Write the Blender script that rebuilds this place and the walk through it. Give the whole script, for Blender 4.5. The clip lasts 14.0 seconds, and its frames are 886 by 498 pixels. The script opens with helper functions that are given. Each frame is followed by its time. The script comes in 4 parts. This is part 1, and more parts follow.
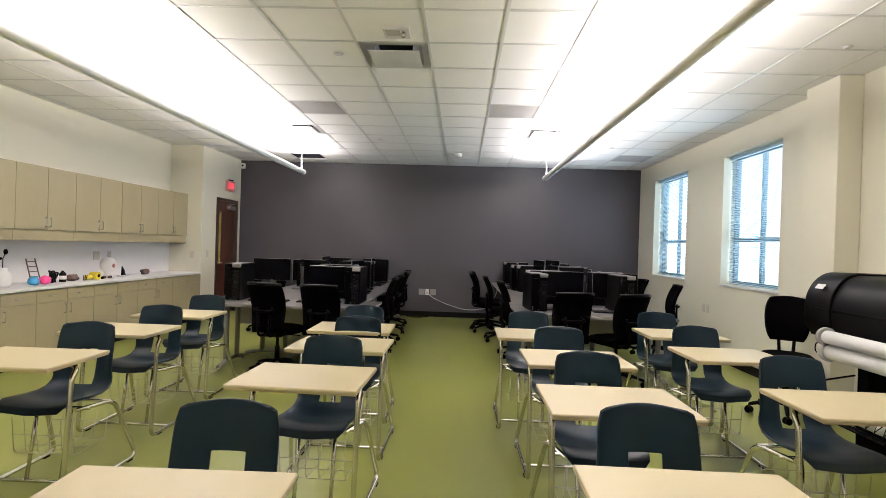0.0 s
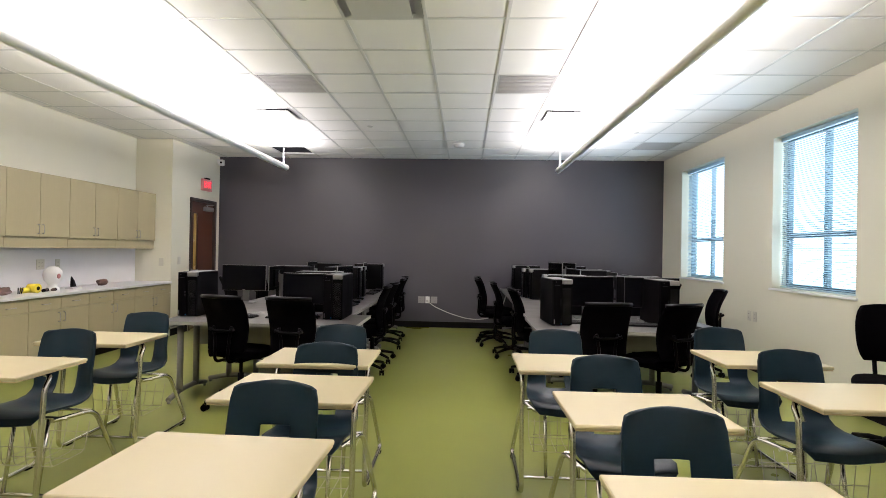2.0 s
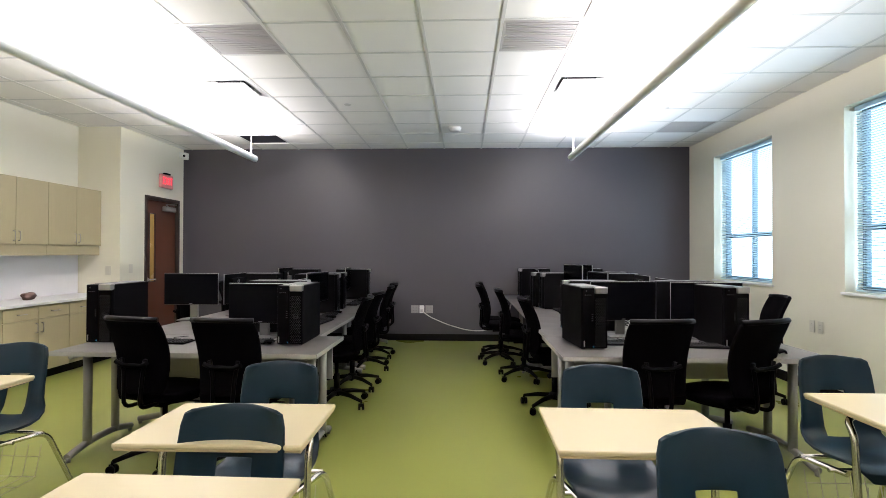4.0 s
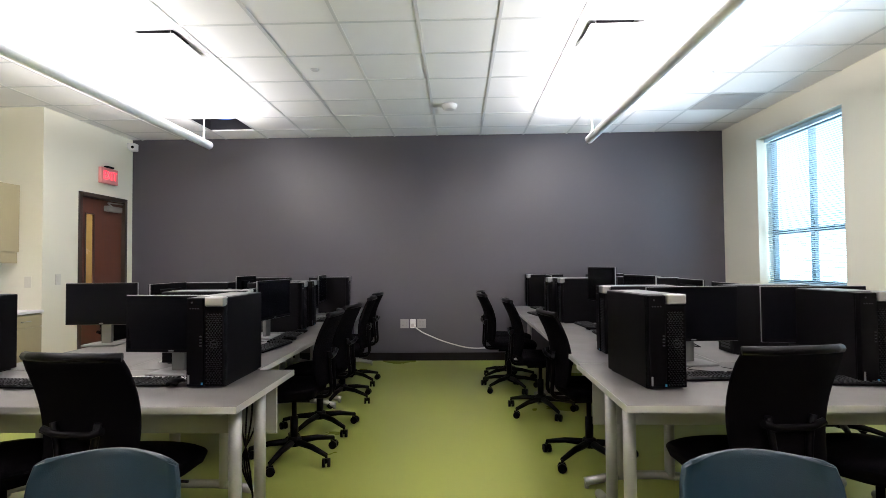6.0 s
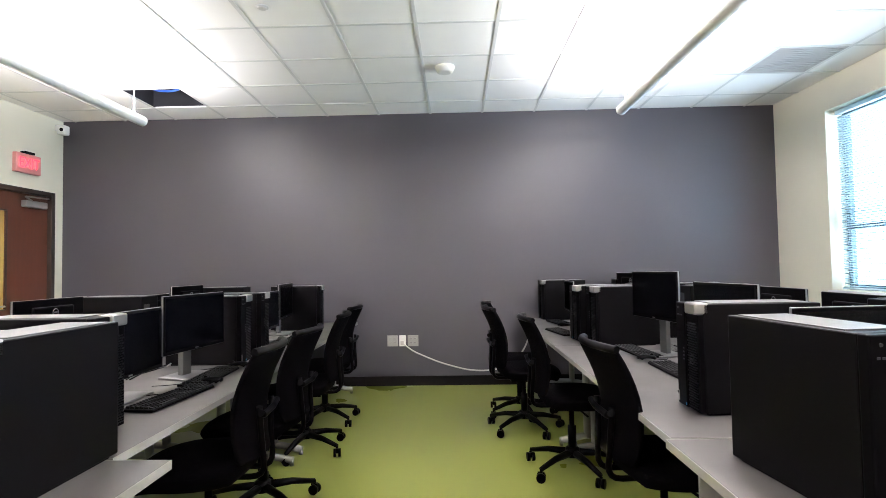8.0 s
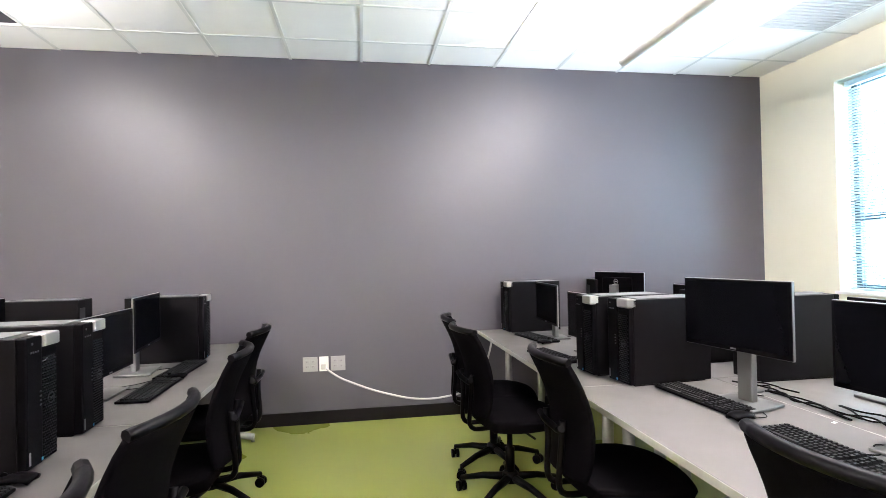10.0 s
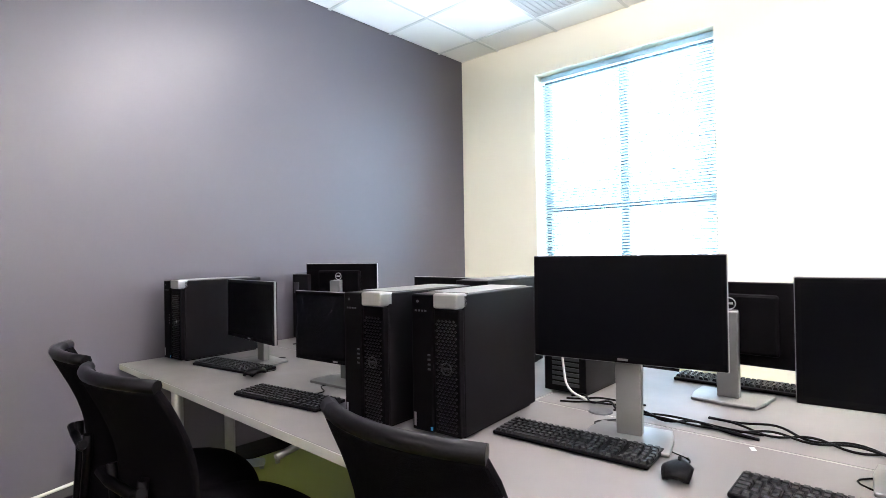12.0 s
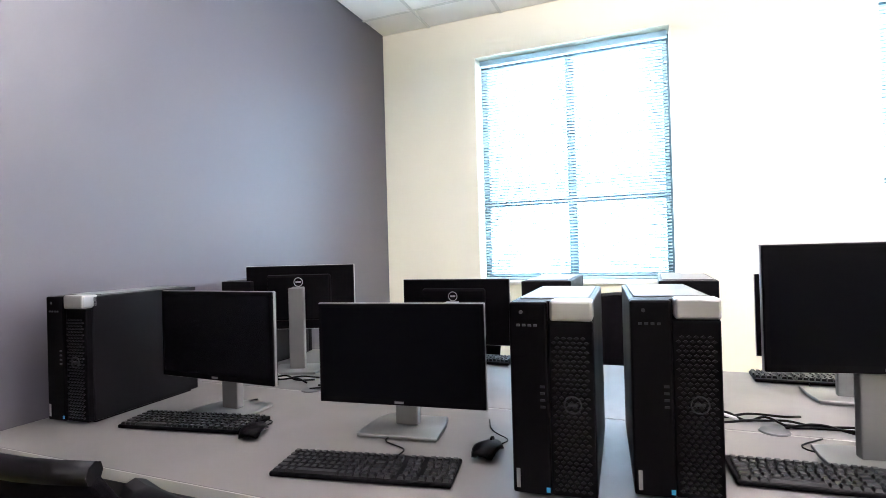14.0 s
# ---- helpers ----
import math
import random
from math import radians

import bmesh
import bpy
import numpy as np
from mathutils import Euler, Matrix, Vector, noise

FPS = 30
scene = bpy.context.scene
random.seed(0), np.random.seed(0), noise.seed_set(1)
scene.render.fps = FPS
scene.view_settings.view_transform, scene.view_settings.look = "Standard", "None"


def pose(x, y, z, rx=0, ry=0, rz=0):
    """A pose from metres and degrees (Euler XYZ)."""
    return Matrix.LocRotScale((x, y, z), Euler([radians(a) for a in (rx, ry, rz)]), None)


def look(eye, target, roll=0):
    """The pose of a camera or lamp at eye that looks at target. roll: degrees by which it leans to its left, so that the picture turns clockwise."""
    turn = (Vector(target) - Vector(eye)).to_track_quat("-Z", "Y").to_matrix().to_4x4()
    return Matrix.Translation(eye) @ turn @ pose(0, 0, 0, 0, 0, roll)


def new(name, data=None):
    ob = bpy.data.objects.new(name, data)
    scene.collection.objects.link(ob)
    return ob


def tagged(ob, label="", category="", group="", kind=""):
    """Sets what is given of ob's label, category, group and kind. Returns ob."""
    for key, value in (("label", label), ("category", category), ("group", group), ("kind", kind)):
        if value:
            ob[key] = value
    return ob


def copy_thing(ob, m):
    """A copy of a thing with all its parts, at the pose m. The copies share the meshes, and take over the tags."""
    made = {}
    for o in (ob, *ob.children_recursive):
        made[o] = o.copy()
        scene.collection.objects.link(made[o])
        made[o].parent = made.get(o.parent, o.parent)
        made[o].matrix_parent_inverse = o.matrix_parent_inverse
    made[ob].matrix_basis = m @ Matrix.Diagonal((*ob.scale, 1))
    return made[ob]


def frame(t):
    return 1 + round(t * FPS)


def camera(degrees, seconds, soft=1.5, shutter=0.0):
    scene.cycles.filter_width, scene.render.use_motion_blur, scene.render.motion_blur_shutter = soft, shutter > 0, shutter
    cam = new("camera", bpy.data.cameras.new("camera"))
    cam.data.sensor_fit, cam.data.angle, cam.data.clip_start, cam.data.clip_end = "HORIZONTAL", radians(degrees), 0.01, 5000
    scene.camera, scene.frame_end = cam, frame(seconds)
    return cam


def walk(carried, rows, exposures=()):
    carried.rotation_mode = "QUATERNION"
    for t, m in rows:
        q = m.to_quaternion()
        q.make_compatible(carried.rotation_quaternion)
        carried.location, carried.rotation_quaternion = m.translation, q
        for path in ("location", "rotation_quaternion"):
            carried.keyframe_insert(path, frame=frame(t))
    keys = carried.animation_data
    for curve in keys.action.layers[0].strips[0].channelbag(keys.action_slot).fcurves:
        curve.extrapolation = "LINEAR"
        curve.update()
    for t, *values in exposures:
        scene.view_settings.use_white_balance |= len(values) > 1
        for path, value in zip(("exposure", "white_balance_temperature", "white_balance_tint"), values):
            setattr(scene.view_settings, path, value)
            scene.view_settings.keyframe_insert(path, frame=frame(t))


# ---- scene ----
cam = camera(81.2, 14.0, soft=0.85)
PATH = [
    (0, (0.598, -0.879, 1.401), (0.525, 1.119, 1.392), 1.78),
    (0.5, (0.579, -0.612, 1.399), (0.501, 1.387, 1.391), 1.57),
    (1, (0.571, -0.356, 1.392), (0.489, 1.642, 1.392), 1.39),
    (1.5, (0.573, -0.100, 1.383), (0.490, 1.898, 1.386), 1.20),
    (2, (0.585, 0.159, 1.377), (0.501, 2.157, 1.383), 0.98),
    (2.5, (0.606, 0.421, 1.390), (0.524, 2.419, 1.398), 0.71),
    (3, (0.625, 0.698, 1.409), (0.538, 2.696, 1.414), 0.54),
    (5.5, (0.518, 2.211, 1.265), (0.458, 4.209, 1.317), -0.46),
    (6, (0.553, 2.483, 1.282), (0.493, 4.481, 1.340), -0.52),
    (6.5, (0.576, 2.756, 1.291), (0.513, 4.754, 1.358), -0.60),
    (7, (0.583, 3.041, 1.287), (0.529, 5.040, 1.348), -0.74),
    (7.5, (0.578, 3.360, 1.280), (0.526, 5.358, 1.354), -0.92),
    (10, (0.246, 5.008, 1.364), (0.563, 6.983, 1.390), -1.11),
    (10.5, (0.302, 5.386, 1.330), (0.964, 7.274, 1.340), -1.16),
    (11, (0.353, 5.732, 1.300), (1.335, 7.474, 1.310), -1.02),
    (11.5, (0.393, 6.057, 1.282), (1.671, 7.595, 1.312), -1.01),
    (12, (0.389, 6.339, 1.256), (1.870, 7.683, 1.273), -0.91),
    (12.5, (0.332, 6.622, 1.248), (1.895, 7.869, 1.273), -1.47),
    (13, (0.293, 6.943, 1.243), (1.936, 8.082, 1.275), -1.66),
    (13.5, (0.304, 7.211, 1.246), (2.032, 8.217, 1.267), -1.94),
    (14, (0.334, 7.407, 1.246), (2.187, 8.160, 1.259), -1.58),
]
EXPOSURES = [(0, -0.12, 6350, 18), (3, 0.03, 6150, 17), (5.5, 0.33, 6050, 16), (7.5, 0.70, 6050, 16), (10, 1.72, 6100, 16), (11, 1.72, 6050, 17), (12.5, 1.66, 6000, 18), (14, 1.66, 6000, 19)]
walk(cam, [(t, look(eye, target, roll)) for t, eye, target, roll in PATH], EXPOSURES)

# ---- room measures ----
XL, XR, YB, YF, ZC = -3.90, 4.06, 9.4, -2.2, 3.01      # left, right, far and near walls, ceiling
XA, YA = -4.47, 7.88                                   # the alcove's back wall and its far end
TILE, TX0, TY0 = 0.577, -0.295, 3.215                   # ceiling module and a grid crossing
WINDOWS = [(7.27, 8.62), (4.90, 6.16)]
WZ0, WZ1 = 1.02, 2.71
DOOR_Y0, DOOR_Y1, DOOR_Z = 8.41, 9.26, 2.17
TABLE_Z = 0.725

# ---- world and lights ----
world = bpy.data.worlds.new("world")
scene.world = world
world.use_nodes = True
wn = world.node_tree.nodes
sky = wn.new("ShaderNodeTexSky")
sky.sky_type, sky.sun_disc = "NISHITA", False
sky.sun_elevation, sky.sun_rotation = radians(50), radians(200)
world.node_tree.links.new(sky.outputs[0], wn["Background"].inputs[0])
wn["Background"].inputs[1].default_value = 0.12


def area(name, place, target, sx, sy, watts, colour):
    data = bpy.data.lights.new(name, "AREA")
    data.shape, data.size, data.size_y, data.energy, data.color = "RECTANGLE", sx, sy, watts, colour
    ob = new(name, data)
    ob.matrix_world = look(place, target)
    return ob


PIPES = [-2.25, 2.01]
PIPE_Y0, PIPE_Y1, PIPE_Z = -1.3, 8.20, 2.645
for px in PIPES:
    area("uplight", (px, (PIPE_Y0 + PIPE_Y1) / 2, PIPE_Z + 0.045), (px, (PIPE_Y0 + PIPE_Y1) / 2 + 0.0001, 5), 0.05, PIPE_Y1 - PIPE_Y0 - 0.1, 385, (1.0, 0.95, 0.90))
for y0, y1 in WINDOWS:
    area("window_daylight", (XR + 0.32, (y0 + y1) / 2, (WZ0 + WZ1) / 2), (0, (y0 + y1) / 2, (WZ0 + WZ1) / 2), y1 - y0 + 0.3, WZ1 - WZ0 + 0.3, 68, (0.68, 0.88, 1.0))


# ---- materials ----
def material(name, colour, rough=0.5, metal=0.0, vary=0.12, scale=6.0, fine=120.0, bump=0.05, stretch=(1, 1, 1), rvary=0.1, object_vary=0.0, spec=0.5):
    m = bpy.data.materials.new(name)
    m.use_nodes = True
    n, l = m.node_tree.nodes, m.node_tree.links
    b = n["Principled BSDF"]
    tc, mp = n.new("ShaderNodeTexCoord"), n.new("ShaderNodeMapping")
    mp.inputs["Scale"].default_value = stretch
    l.new(tc.outputs["Object"], mp.inputs[0])
    big, small = n.new("ShaderNodeTexNoise"), n.new("ShaderNodeTexNoise")
    big.inputs["Scale"].default_value, small.inputs["Scale"].default_value = scale, fine
    big.inputs["Detail"].default_value = 5
    l.new(mp.outputs[0], big.inputs["Vector"])
    l.new(mp.outputs[0], small.inputs["Vector"])
    mix = n.new("ShaderNodeMix")
    mix.data_type = "RGBA"
    mix.inputs[6].default_value = (*[c * (1 - vary) for c in colour], 1)
    mix.inputs[7].default_value = (*[min(1, c * (1 + vary)) for c in colour], 1)
    add = n.new("ShaderNodeMath")
    add.operation = "MULTIPLY_ADD"
    add.inputs[1].default_value, add.inputs[2].default_value = 0.35, 0.0
    l.new(small.outputs[0], add.inputs[0])
    add2 = n.new("ShaderNodeMath")
    add2.operation = "MULTIPLY_ADD"
    add2.inputs[1].default_value = 0.65
    l.new(big.outputs[0], add2.inputs[0])
    l.new(add.outputs[0], add2.inputs[2])
    fac = add2
    if object_vary:
        info = n.new("ShaderNodeObjectInfo")
        add3 = n.new("ShaderNodeMath")
        add3.operation = "MULTIPLY_ADD"
        add3.inputs[1].default_value = object_vary
        l.new(info.outputs["Random"], add3.inputs[0])
        l.new(add2.outputs[0], add3.inputs[2])
        fac = add3
    l.new(fac.outputs[0], mix.inputs[0])
    l.new(mix.outputs[2], b.inputs["Base Color"])
    ramp = n.new("ShaderNodeMapRange")
    ramp.inputs[3].default_value, ramp.inputs[4].default_value = max(0.02, rough - rvary), min(1, rough + rvary)
    l.new(big.outputs[0], ramp.inputs[0])
    l.new(ramp.outputs[0], b.inputs["Roughness"])
    b.inputs["Metallic"].default_value = metal
    b.inputs["Specular IOR Level"].default_value = spec
    if bump:
        bp = n.new("ShaderNodeBump")
        bp.inputs["Strength"].default_value, bp.inputs["Distance"].default_value = bump, 0.004
        l.new(small.outputs[0], bp.inputs["Height"])
        l.new(bp.outputs[0], b.inputs["Normal"])
    return m


CREAM = material("cream_paint", (0.74, 0.71, 0.58), 0.6, vary=0.03, scale=1.5, fine=260, bump=0.06)
DARKWALL = material("charcoal_paint", (0.052, 0.047, 0.056), 0.42, vary=0.05, scale=1.2, fine=260, bump=0.05, rvary=0.06)
CEIL = material("acoustic_tile", (0.90, 0.89, 0.865), 0.9, vary=0.04, scale=3, fine=220, bump=0.25)
TBAR = material("white_steel_grid", (0.70, 0.70, 0.68), 0.4, vary=0.03, bump=0)
FLOOR = material("green_sheet_floor", (0.215, 0.232, 0.052), 0.30, vary=0.10, scale=0.9, fine=90, bump=0.02, rvary=0.08)
TOPBEIGE = material("beige_laminate", (0.50, 0.425, 0.255), 0.38, vary=0.06, scale=3, fine=200, bump=0.02)
EDGEBEIGE = material("beige_edge", (0.50, 0.38, 0.22), 0.5, vary=0.08, bump=0.02)
SHELL = material("navy_plastic", (0.0038, 0.0125, 0.0205), 0.36, vary=0.15, scale=4, fine=400, bump=0.10, object_vary=0.2, spec=0.22)
CHROME = material("chrome", (0.72, 0.70, 0.66), 0.18, 1.0, vary=0.08, bump=0, rvary=0.08)
CABINET = material("tan_laminate", (0.29, 0.25, 0.148), 0.5, vary=0.10, scale=5, fine=60, stretch=(1, 1, 0.12), bump=0.03, object_vary=0.15)
COUNTER = material("white_laminate", (0.80, 0.78, 0.78), 0.35, vary=0.04, fine=300, bump=0.01)
BLACK = material("black_plastic", (0.0014, 0.0011, 0.0014), 0.45, vary=0.2, scale=8, fine=500, bump=0.08, spec=0.04)
SATIN = material("satin_black", (0.0026, 0.0021, 0.0026), 0.42, vary=0.15, scale=5, fine=500, bump=0.04, spec=0.08)
RUBBER = material("black_base", (0.006, 0.0045, 0.0045), 0.6, vary=0.2, bump=0.03, spec=0.1)
FABRIC = material("black_fabric", (0.0012, 0.0009, 0.0012), 0.85, vary=0.3, scale=10, fine=700, bump=0.4, spec=0.02)
SCREEN = material("dark_screen", (0.0022, 0.0021, 0.0030), 0.22, vary=0.05, scale=2, bump=0, rvary=0.04, spec=0.07)
SILVER = material("silver_plastic", (0.32, 0.31, 0.30), 0.34, 0.7, vary=0.05, bump=0.02)
TABLETOP = material("grey_laminate", (0.088, 0.080, 0.075), 0.42, vary=0.06, scale=4, fine=350, bump=0.03)
TABLEEDGE = material("pale_grey_edge", (0.25, 0.24, 0.225), 0.45, vary=0.05, bump=0.01)
LEGPAINT = material("light_grey_steel", (0.22, 0.215, 0.205), 0.4, 0.2, vary=0.05, bump=0.02)
DOORWOOD = material("red_brown_veneer", (0.078, 0.025, 0.014), 0.35, vary=0.35, scale=5, fine=40, stretch=(6, 6, 0.35), bump=0.03)
DOORFRAME = material("dark_brown_steel", (0.030, 0.018, 0.013), 0.4, vary=0.1, bump=0.02)
LITE = material("amber_lite", (0.45, 0.30, 0.09), 0.25, vary=0.1, bump=0)
PLATE = material("ivory_plate", (0.62, 0.59, 0.50), 0.4, vary=0.03, bump=0)
WHITEPLATE = material("white_plate", (0.66, 0.65, 0.63), 0.4, vary=0.03, bump=0)
GREYPLATE = material("grey_plate", (0.26, 0.25, 0.24), 0.4, vary=0.04, bump=0)
PIPEPAINT = material("white_tube_paint", (0.93, 0.92, 0.91), 0.35, vary=0.03, bump=0)
ALU = material("window_frame", (0.09, 0.14, 0.16), 0.4, 0.2, vary=0.06, bump=0)
VOID = material("plenum_dark", (0.02, 0.02, 0.025), 0.9, vary=0.2, bump=0)
BLUE = material("blue_cable", (0.03, 0.10, 0.45), 0.4, bump=0)
GRILLE = material("return_grille", (0.45, 0.44, 0.43), 0.55, vary=0.05, bump=0.05)
PAPER = material("white_paper", (0.78, 0.77, 0.75), 0.8, vary=0.04, bump=0.05)
PINK = material("pink_foam", (0.70, 0.05, 0.22), 0.5)
CYAN = material("blue_foam", (0.04, 0.30, 0.55), 0.5)
YELLOW = material("yellow_plastic", (0.68, 0.55, 0.03), 0.4)
BROWN = material("brown_clay", (0.10, 0.055, 0.04), 0.6, vary=0.3)
WHITECABLE = material("white_cable", (0.46, 0.44, 0.42), 0.45, bump=0)
GRILLEMETAL = material("grille_metal", (0.0035, 0.003, 0.0035), 0.35, 0.2, vary=0.1, bump=0)
KEYCAP = material("keycap", (0.0042, 0.0036, 0.0042), 0.45, vary=0.25, scale=60, bump=0.05, spec=0.2)
STAND = material("brushed_stand", (0.18, 0.176, 0.172), 0.38, 0.8, vary=0.06, bump=0.02)
BADGE = material("dim_badge", (0.05, 0.05, 0.053), 0.35, 0.5, vary=0.05, bump=0)
# paler grey than the black case: window reflection on tower tops, put into colour
TOPSHEEN = material("case_top_sheen", (0.095, 0.092, 0.09), 0.45, vary=0.1, bump=0.03)
WIRE = material("grey_wire", (0.38, 0.36, 0.31), 0.35, 0.8, vary=0.1, bump=0)

SLAT = material("blind_slat", (0.52, 0.58, 0.60), 0.45, vary=0.03, bump=0)
_n, _l = SLAT.node_tree.nodes, SLAT.node_tree.links
_t, _m = _n.new("ShaderNodeBsdfTranslucent"), _n.new("ShaderNodeMixShader")
_t.inputs[0].default_value = (0.50, 0.64, 0.70, 1)
_m.inputs[0].default_value = 0.35
_l.new(_n["Principled BSDF"].outputs[0], _m.inputs[1])
_l.new(_t.outputs[0], _m.inputs[2])
_l.new(_m.outputs[0], _n["Material Output"].inputs[0])

GLASS = bpy.data.materials.new("clear_glass")
GLASS.use_nodes = True
_b = GLASS.node_tree.nodes["Principled BSDF"]
_b.inputs["Transmission Weight"].default_value, _b.inputs["Roughness"].default_value, _b.inputs["IOR"].default_value = 1.0, 0.0, 1.05
_b.inputs["Base Color"].default_value = (0.9, 0.97, 1.0, 1)

EXITRED = bpy.data.materials.new("lit_red")
EXITRED.use_nodes = True
_b = EXITRED.node_tree.nodes["Principled BSDF"]
_b.inputs["Base Color"].default_value = (0.6, 0.02, 0.03, 1)
_b.inputs["Emission Color"].default_value, _b.inputs["Emission Strength"].default_value = (1.0, 0.05, 0.08, 1), 1.6
EXITPALE = material("sign_face", (0.62, 0.25, 0.24), 0.4, bump=0)
TUBEGLOW = bpy.data.materials.new("lamp_lens")
TUBEGLOW.use_nodes = True
_b = TUBEGLOW.node_tree.nodes["Principled BSDF"]
_b.inputs["Emission Color"].default_value, _b.inputs["Emission Strength"].default_value = (1.0, 0.96, 0.9, 1), 6.0


# ---- mesh helpers ----
def box(bm, x0, x1, y0, y1, z0, z1, slot=0, m=None):
    v = [bm.verts.new((x, y, z)) for x in (x0, x1) for y in (y0, y1) for z in (z0, z1)]
    for q in ((0, 1, 3, 2), (4, 6, 7, 5), (0, 4, 5, 1), (2, 3, 7, 6), (0, 2, 6, 4), (1, 5, 7, 3)):
        f = bm.faces.new([v[i] for i in q])
        f.material_index = slot
    if m is not None:
        bmesh.ops.transform(bm, matrix=m, verts=v)
    return v


def tube(bm, pts, r, n=8, slot=0, closed=False, r1=None):
    """A round bar along a line of points."""
    pts = [Vector(p) for p in pts]
    rings = []
    up = None
    for i, p in enumerate(pts):
        a = pts[i - 1] if (i > 0 or closed) else p
        b = pts[(i + 1) % len(pts)] if (i + 1 < len(pts) or closed) else p
        d = (b - a).normalized()
        if up is None:
            up = d.orthogonal().normalized()
        up = (up - d * up.dot(d)).normalized()
        side = d.cross(up)
        rr = r if r1 is None else r + (r1 - r) * i / (len(pts) - 1)
        rings.append([bm.verts.new(p + rr * (math.cos(2 * math.pi * k / n) * up + math.sin(2 * math.pi * k / n) * side)) for k in range(n)])
    last = len(rings) if closed else len(rings) - 1
    for i in range(last):
        a, b = rings[i], rings[(i + 1) % len(rings)]
        for k in range(n):
            f = bm.faces.new((a[k], a[(k + 1) % n], b[(k + 1) % n], b[k]))
            f.smooth, f.material_index = True, slot
    if not closed:
        for q in (rings[0][::-1], rings[-1]):
            bm.faces.new(q).material_index = slot


def bend(pts, r=0.04, n=4):
    """Rounds the inner corners of a line of points."""
    pts = [Vector(p) for p in pts]
    out = [pts[0]]
    for a, b, c in zip(pts, pts[1:], pts[2:]):
        d0, d1 = (a - b), (c - b)
        k = min(r, d0.length * 0.45, d1.length * 0.45)
        p, q = b + d0.normalized() * k, b + d1.normalized() * k
        for i in range(n + 1):
            t = i / n
            out.append((1 - t) ** 2 * p + 2 * t * (1 - t) * b + t * t * q)
    out.append(pts[-1])
    return out


def lathe(bm, profile, n=20, slot=0, centre=(0, 0, 0)):
    rings = [[bm.verts.new((centre[0] + r * math.cos(2 * math.pi * k / n), centre[1] + r * math.sin(2 * math.pi * k / n), centre[2] + z)) for k in range(n)] for r, z in profile]
    for a, b in zip(rings, rings[1:]):
        for k in range(n):
            f = bm.faces.new((a[k], a[(k + 1) % n], b[(k + 1) % n], b[k]))
            f.smooth, f.material_index = True, slot
    bm.faces.new(rings[0][::-1]).material_index = slot
    bm.faces.new(rings[-1]).material_index = slot


def sheet(bm, rows, thick, slot=0, keep=lambda i, j: True):
    """A curved panel of some thickness over a grid of points; keep tells which cells are there."""
    nr, nc = len(rows), len(rows[0])
    P = [[Vector(p) for p in r] for r in rows]
    top, bot = [], []
    for i in range(nr):
        a, b = [], []
        for j in range(nc):
            du = P[min(i + 1, nr - 1)][j] - P[max(i - 1, 0)][j]
            dv = P[i][min(j + 1, nc - 1)] - P[i][max(j - 1, 0)]
            nrm = dv.cross(du).normalized()
            a.append(bm.verts.new(P[i][j] + nrm * thick / 2))
            b.append(bm.verts.new(P[i][j] - nrm * thick / 2))
        top.append(a)
        bot.append(b)
    have = {(i, j) for i in range(nr - 1) for j in range(nc - 1) if keep(i, j)}
    for i, j in have:
        for g, rev in ((top, False), (bot, True)):
            q = [g[i][j], g[i][j + 1], g[i + 1][j + 1], g[i + 1][j]]
            f = bm.faces.new(q[::-1] if rev else q)
            f.smooth, f.material_index = True, slot
        for (di, dj), (p, q) in {(-1, 0): ((i, j), (i, j + 1)), (1, 0): ((i + 1, j + 1), (i + 1, j)), (0, -1): ((i + 1, j), (i, j)), (0, 1): ((i, j + 1), (i + 1, j + 1))}.items():
            if (i + di, j + dj) not in have:
                f = bm.faces.new((top[p[0]][p[1]], bot[p[0]][p[1]], bot[q[0]][q[1]], top[q[0]][q[1]]))
                f.smooth, f.material_index = False, slot
    for g in (top, bot):
        for r in g:
            for v in r:
                if not v.link_faces:
                    bm.verts.remove(v)


def part(name, bm, mats, parent=None, bevel=0.0, segments=2, m=None, smooth=False):
    bmesh.ops.recalc_face_normals(bm, faces=bm.faces)
    if smooth:
        for f in bm.faces:
            f.smooth = True
    me = bpy.data.meshes.new(name)
    bm.to_mesh(me)
    bm.free()
    for mt in (mats if isinstance(mats, (list, tuple)) else [mats]):
        me.materials.append(mt)
    ob = new(name, me)
    if bevel:
        bv = ob.modifiers.new("bevel", "BEVEL")
        bv.width, bv.segments, bv.limit_method, bv.angle_limit = bevel, segments, "ANGLE", radians(40)
    if parent is not None:
        ob.parent = parent
    if m is not None:
        ob.matrix_basis = m
    return ob


def empty(name, m=None):
    ob = new(name)
    ob.empty_display_size = 0.1
    if m is not None:
        ob.matrix_basis = m
    return ob


def boxpart(name, dims, mat, parent=None, bevel=0.0, **k):
    bm = bmesh.new()
    box(bm, *dims)
    return part(name, bm, mat, parent, bevel, **k)


# ---- structure ----
def structure(ob, label, category):
    return tagged(ob, label, category, kind="structure")


T = 0.2
structure(boxpart("floor", (XA - T, XR + T + 0.3, YF - T, YB + T, -0.15, 0.0), FLOOR), "glossy olive green sheet vinyl classroom floor", "floor")
structure(boxpart("wall_north", (XL - T - 0.6, XR + T, YB, YB + T, 0, 3.5), DARKWALL), "charcoal painted accent wall with soft sheen", "wall")
structure(boxpart("wall_south", (XA - T, XR + T, YF - T, YF, 0, 3.5), CREAM), "plain cream painted classroom wall", "wall")


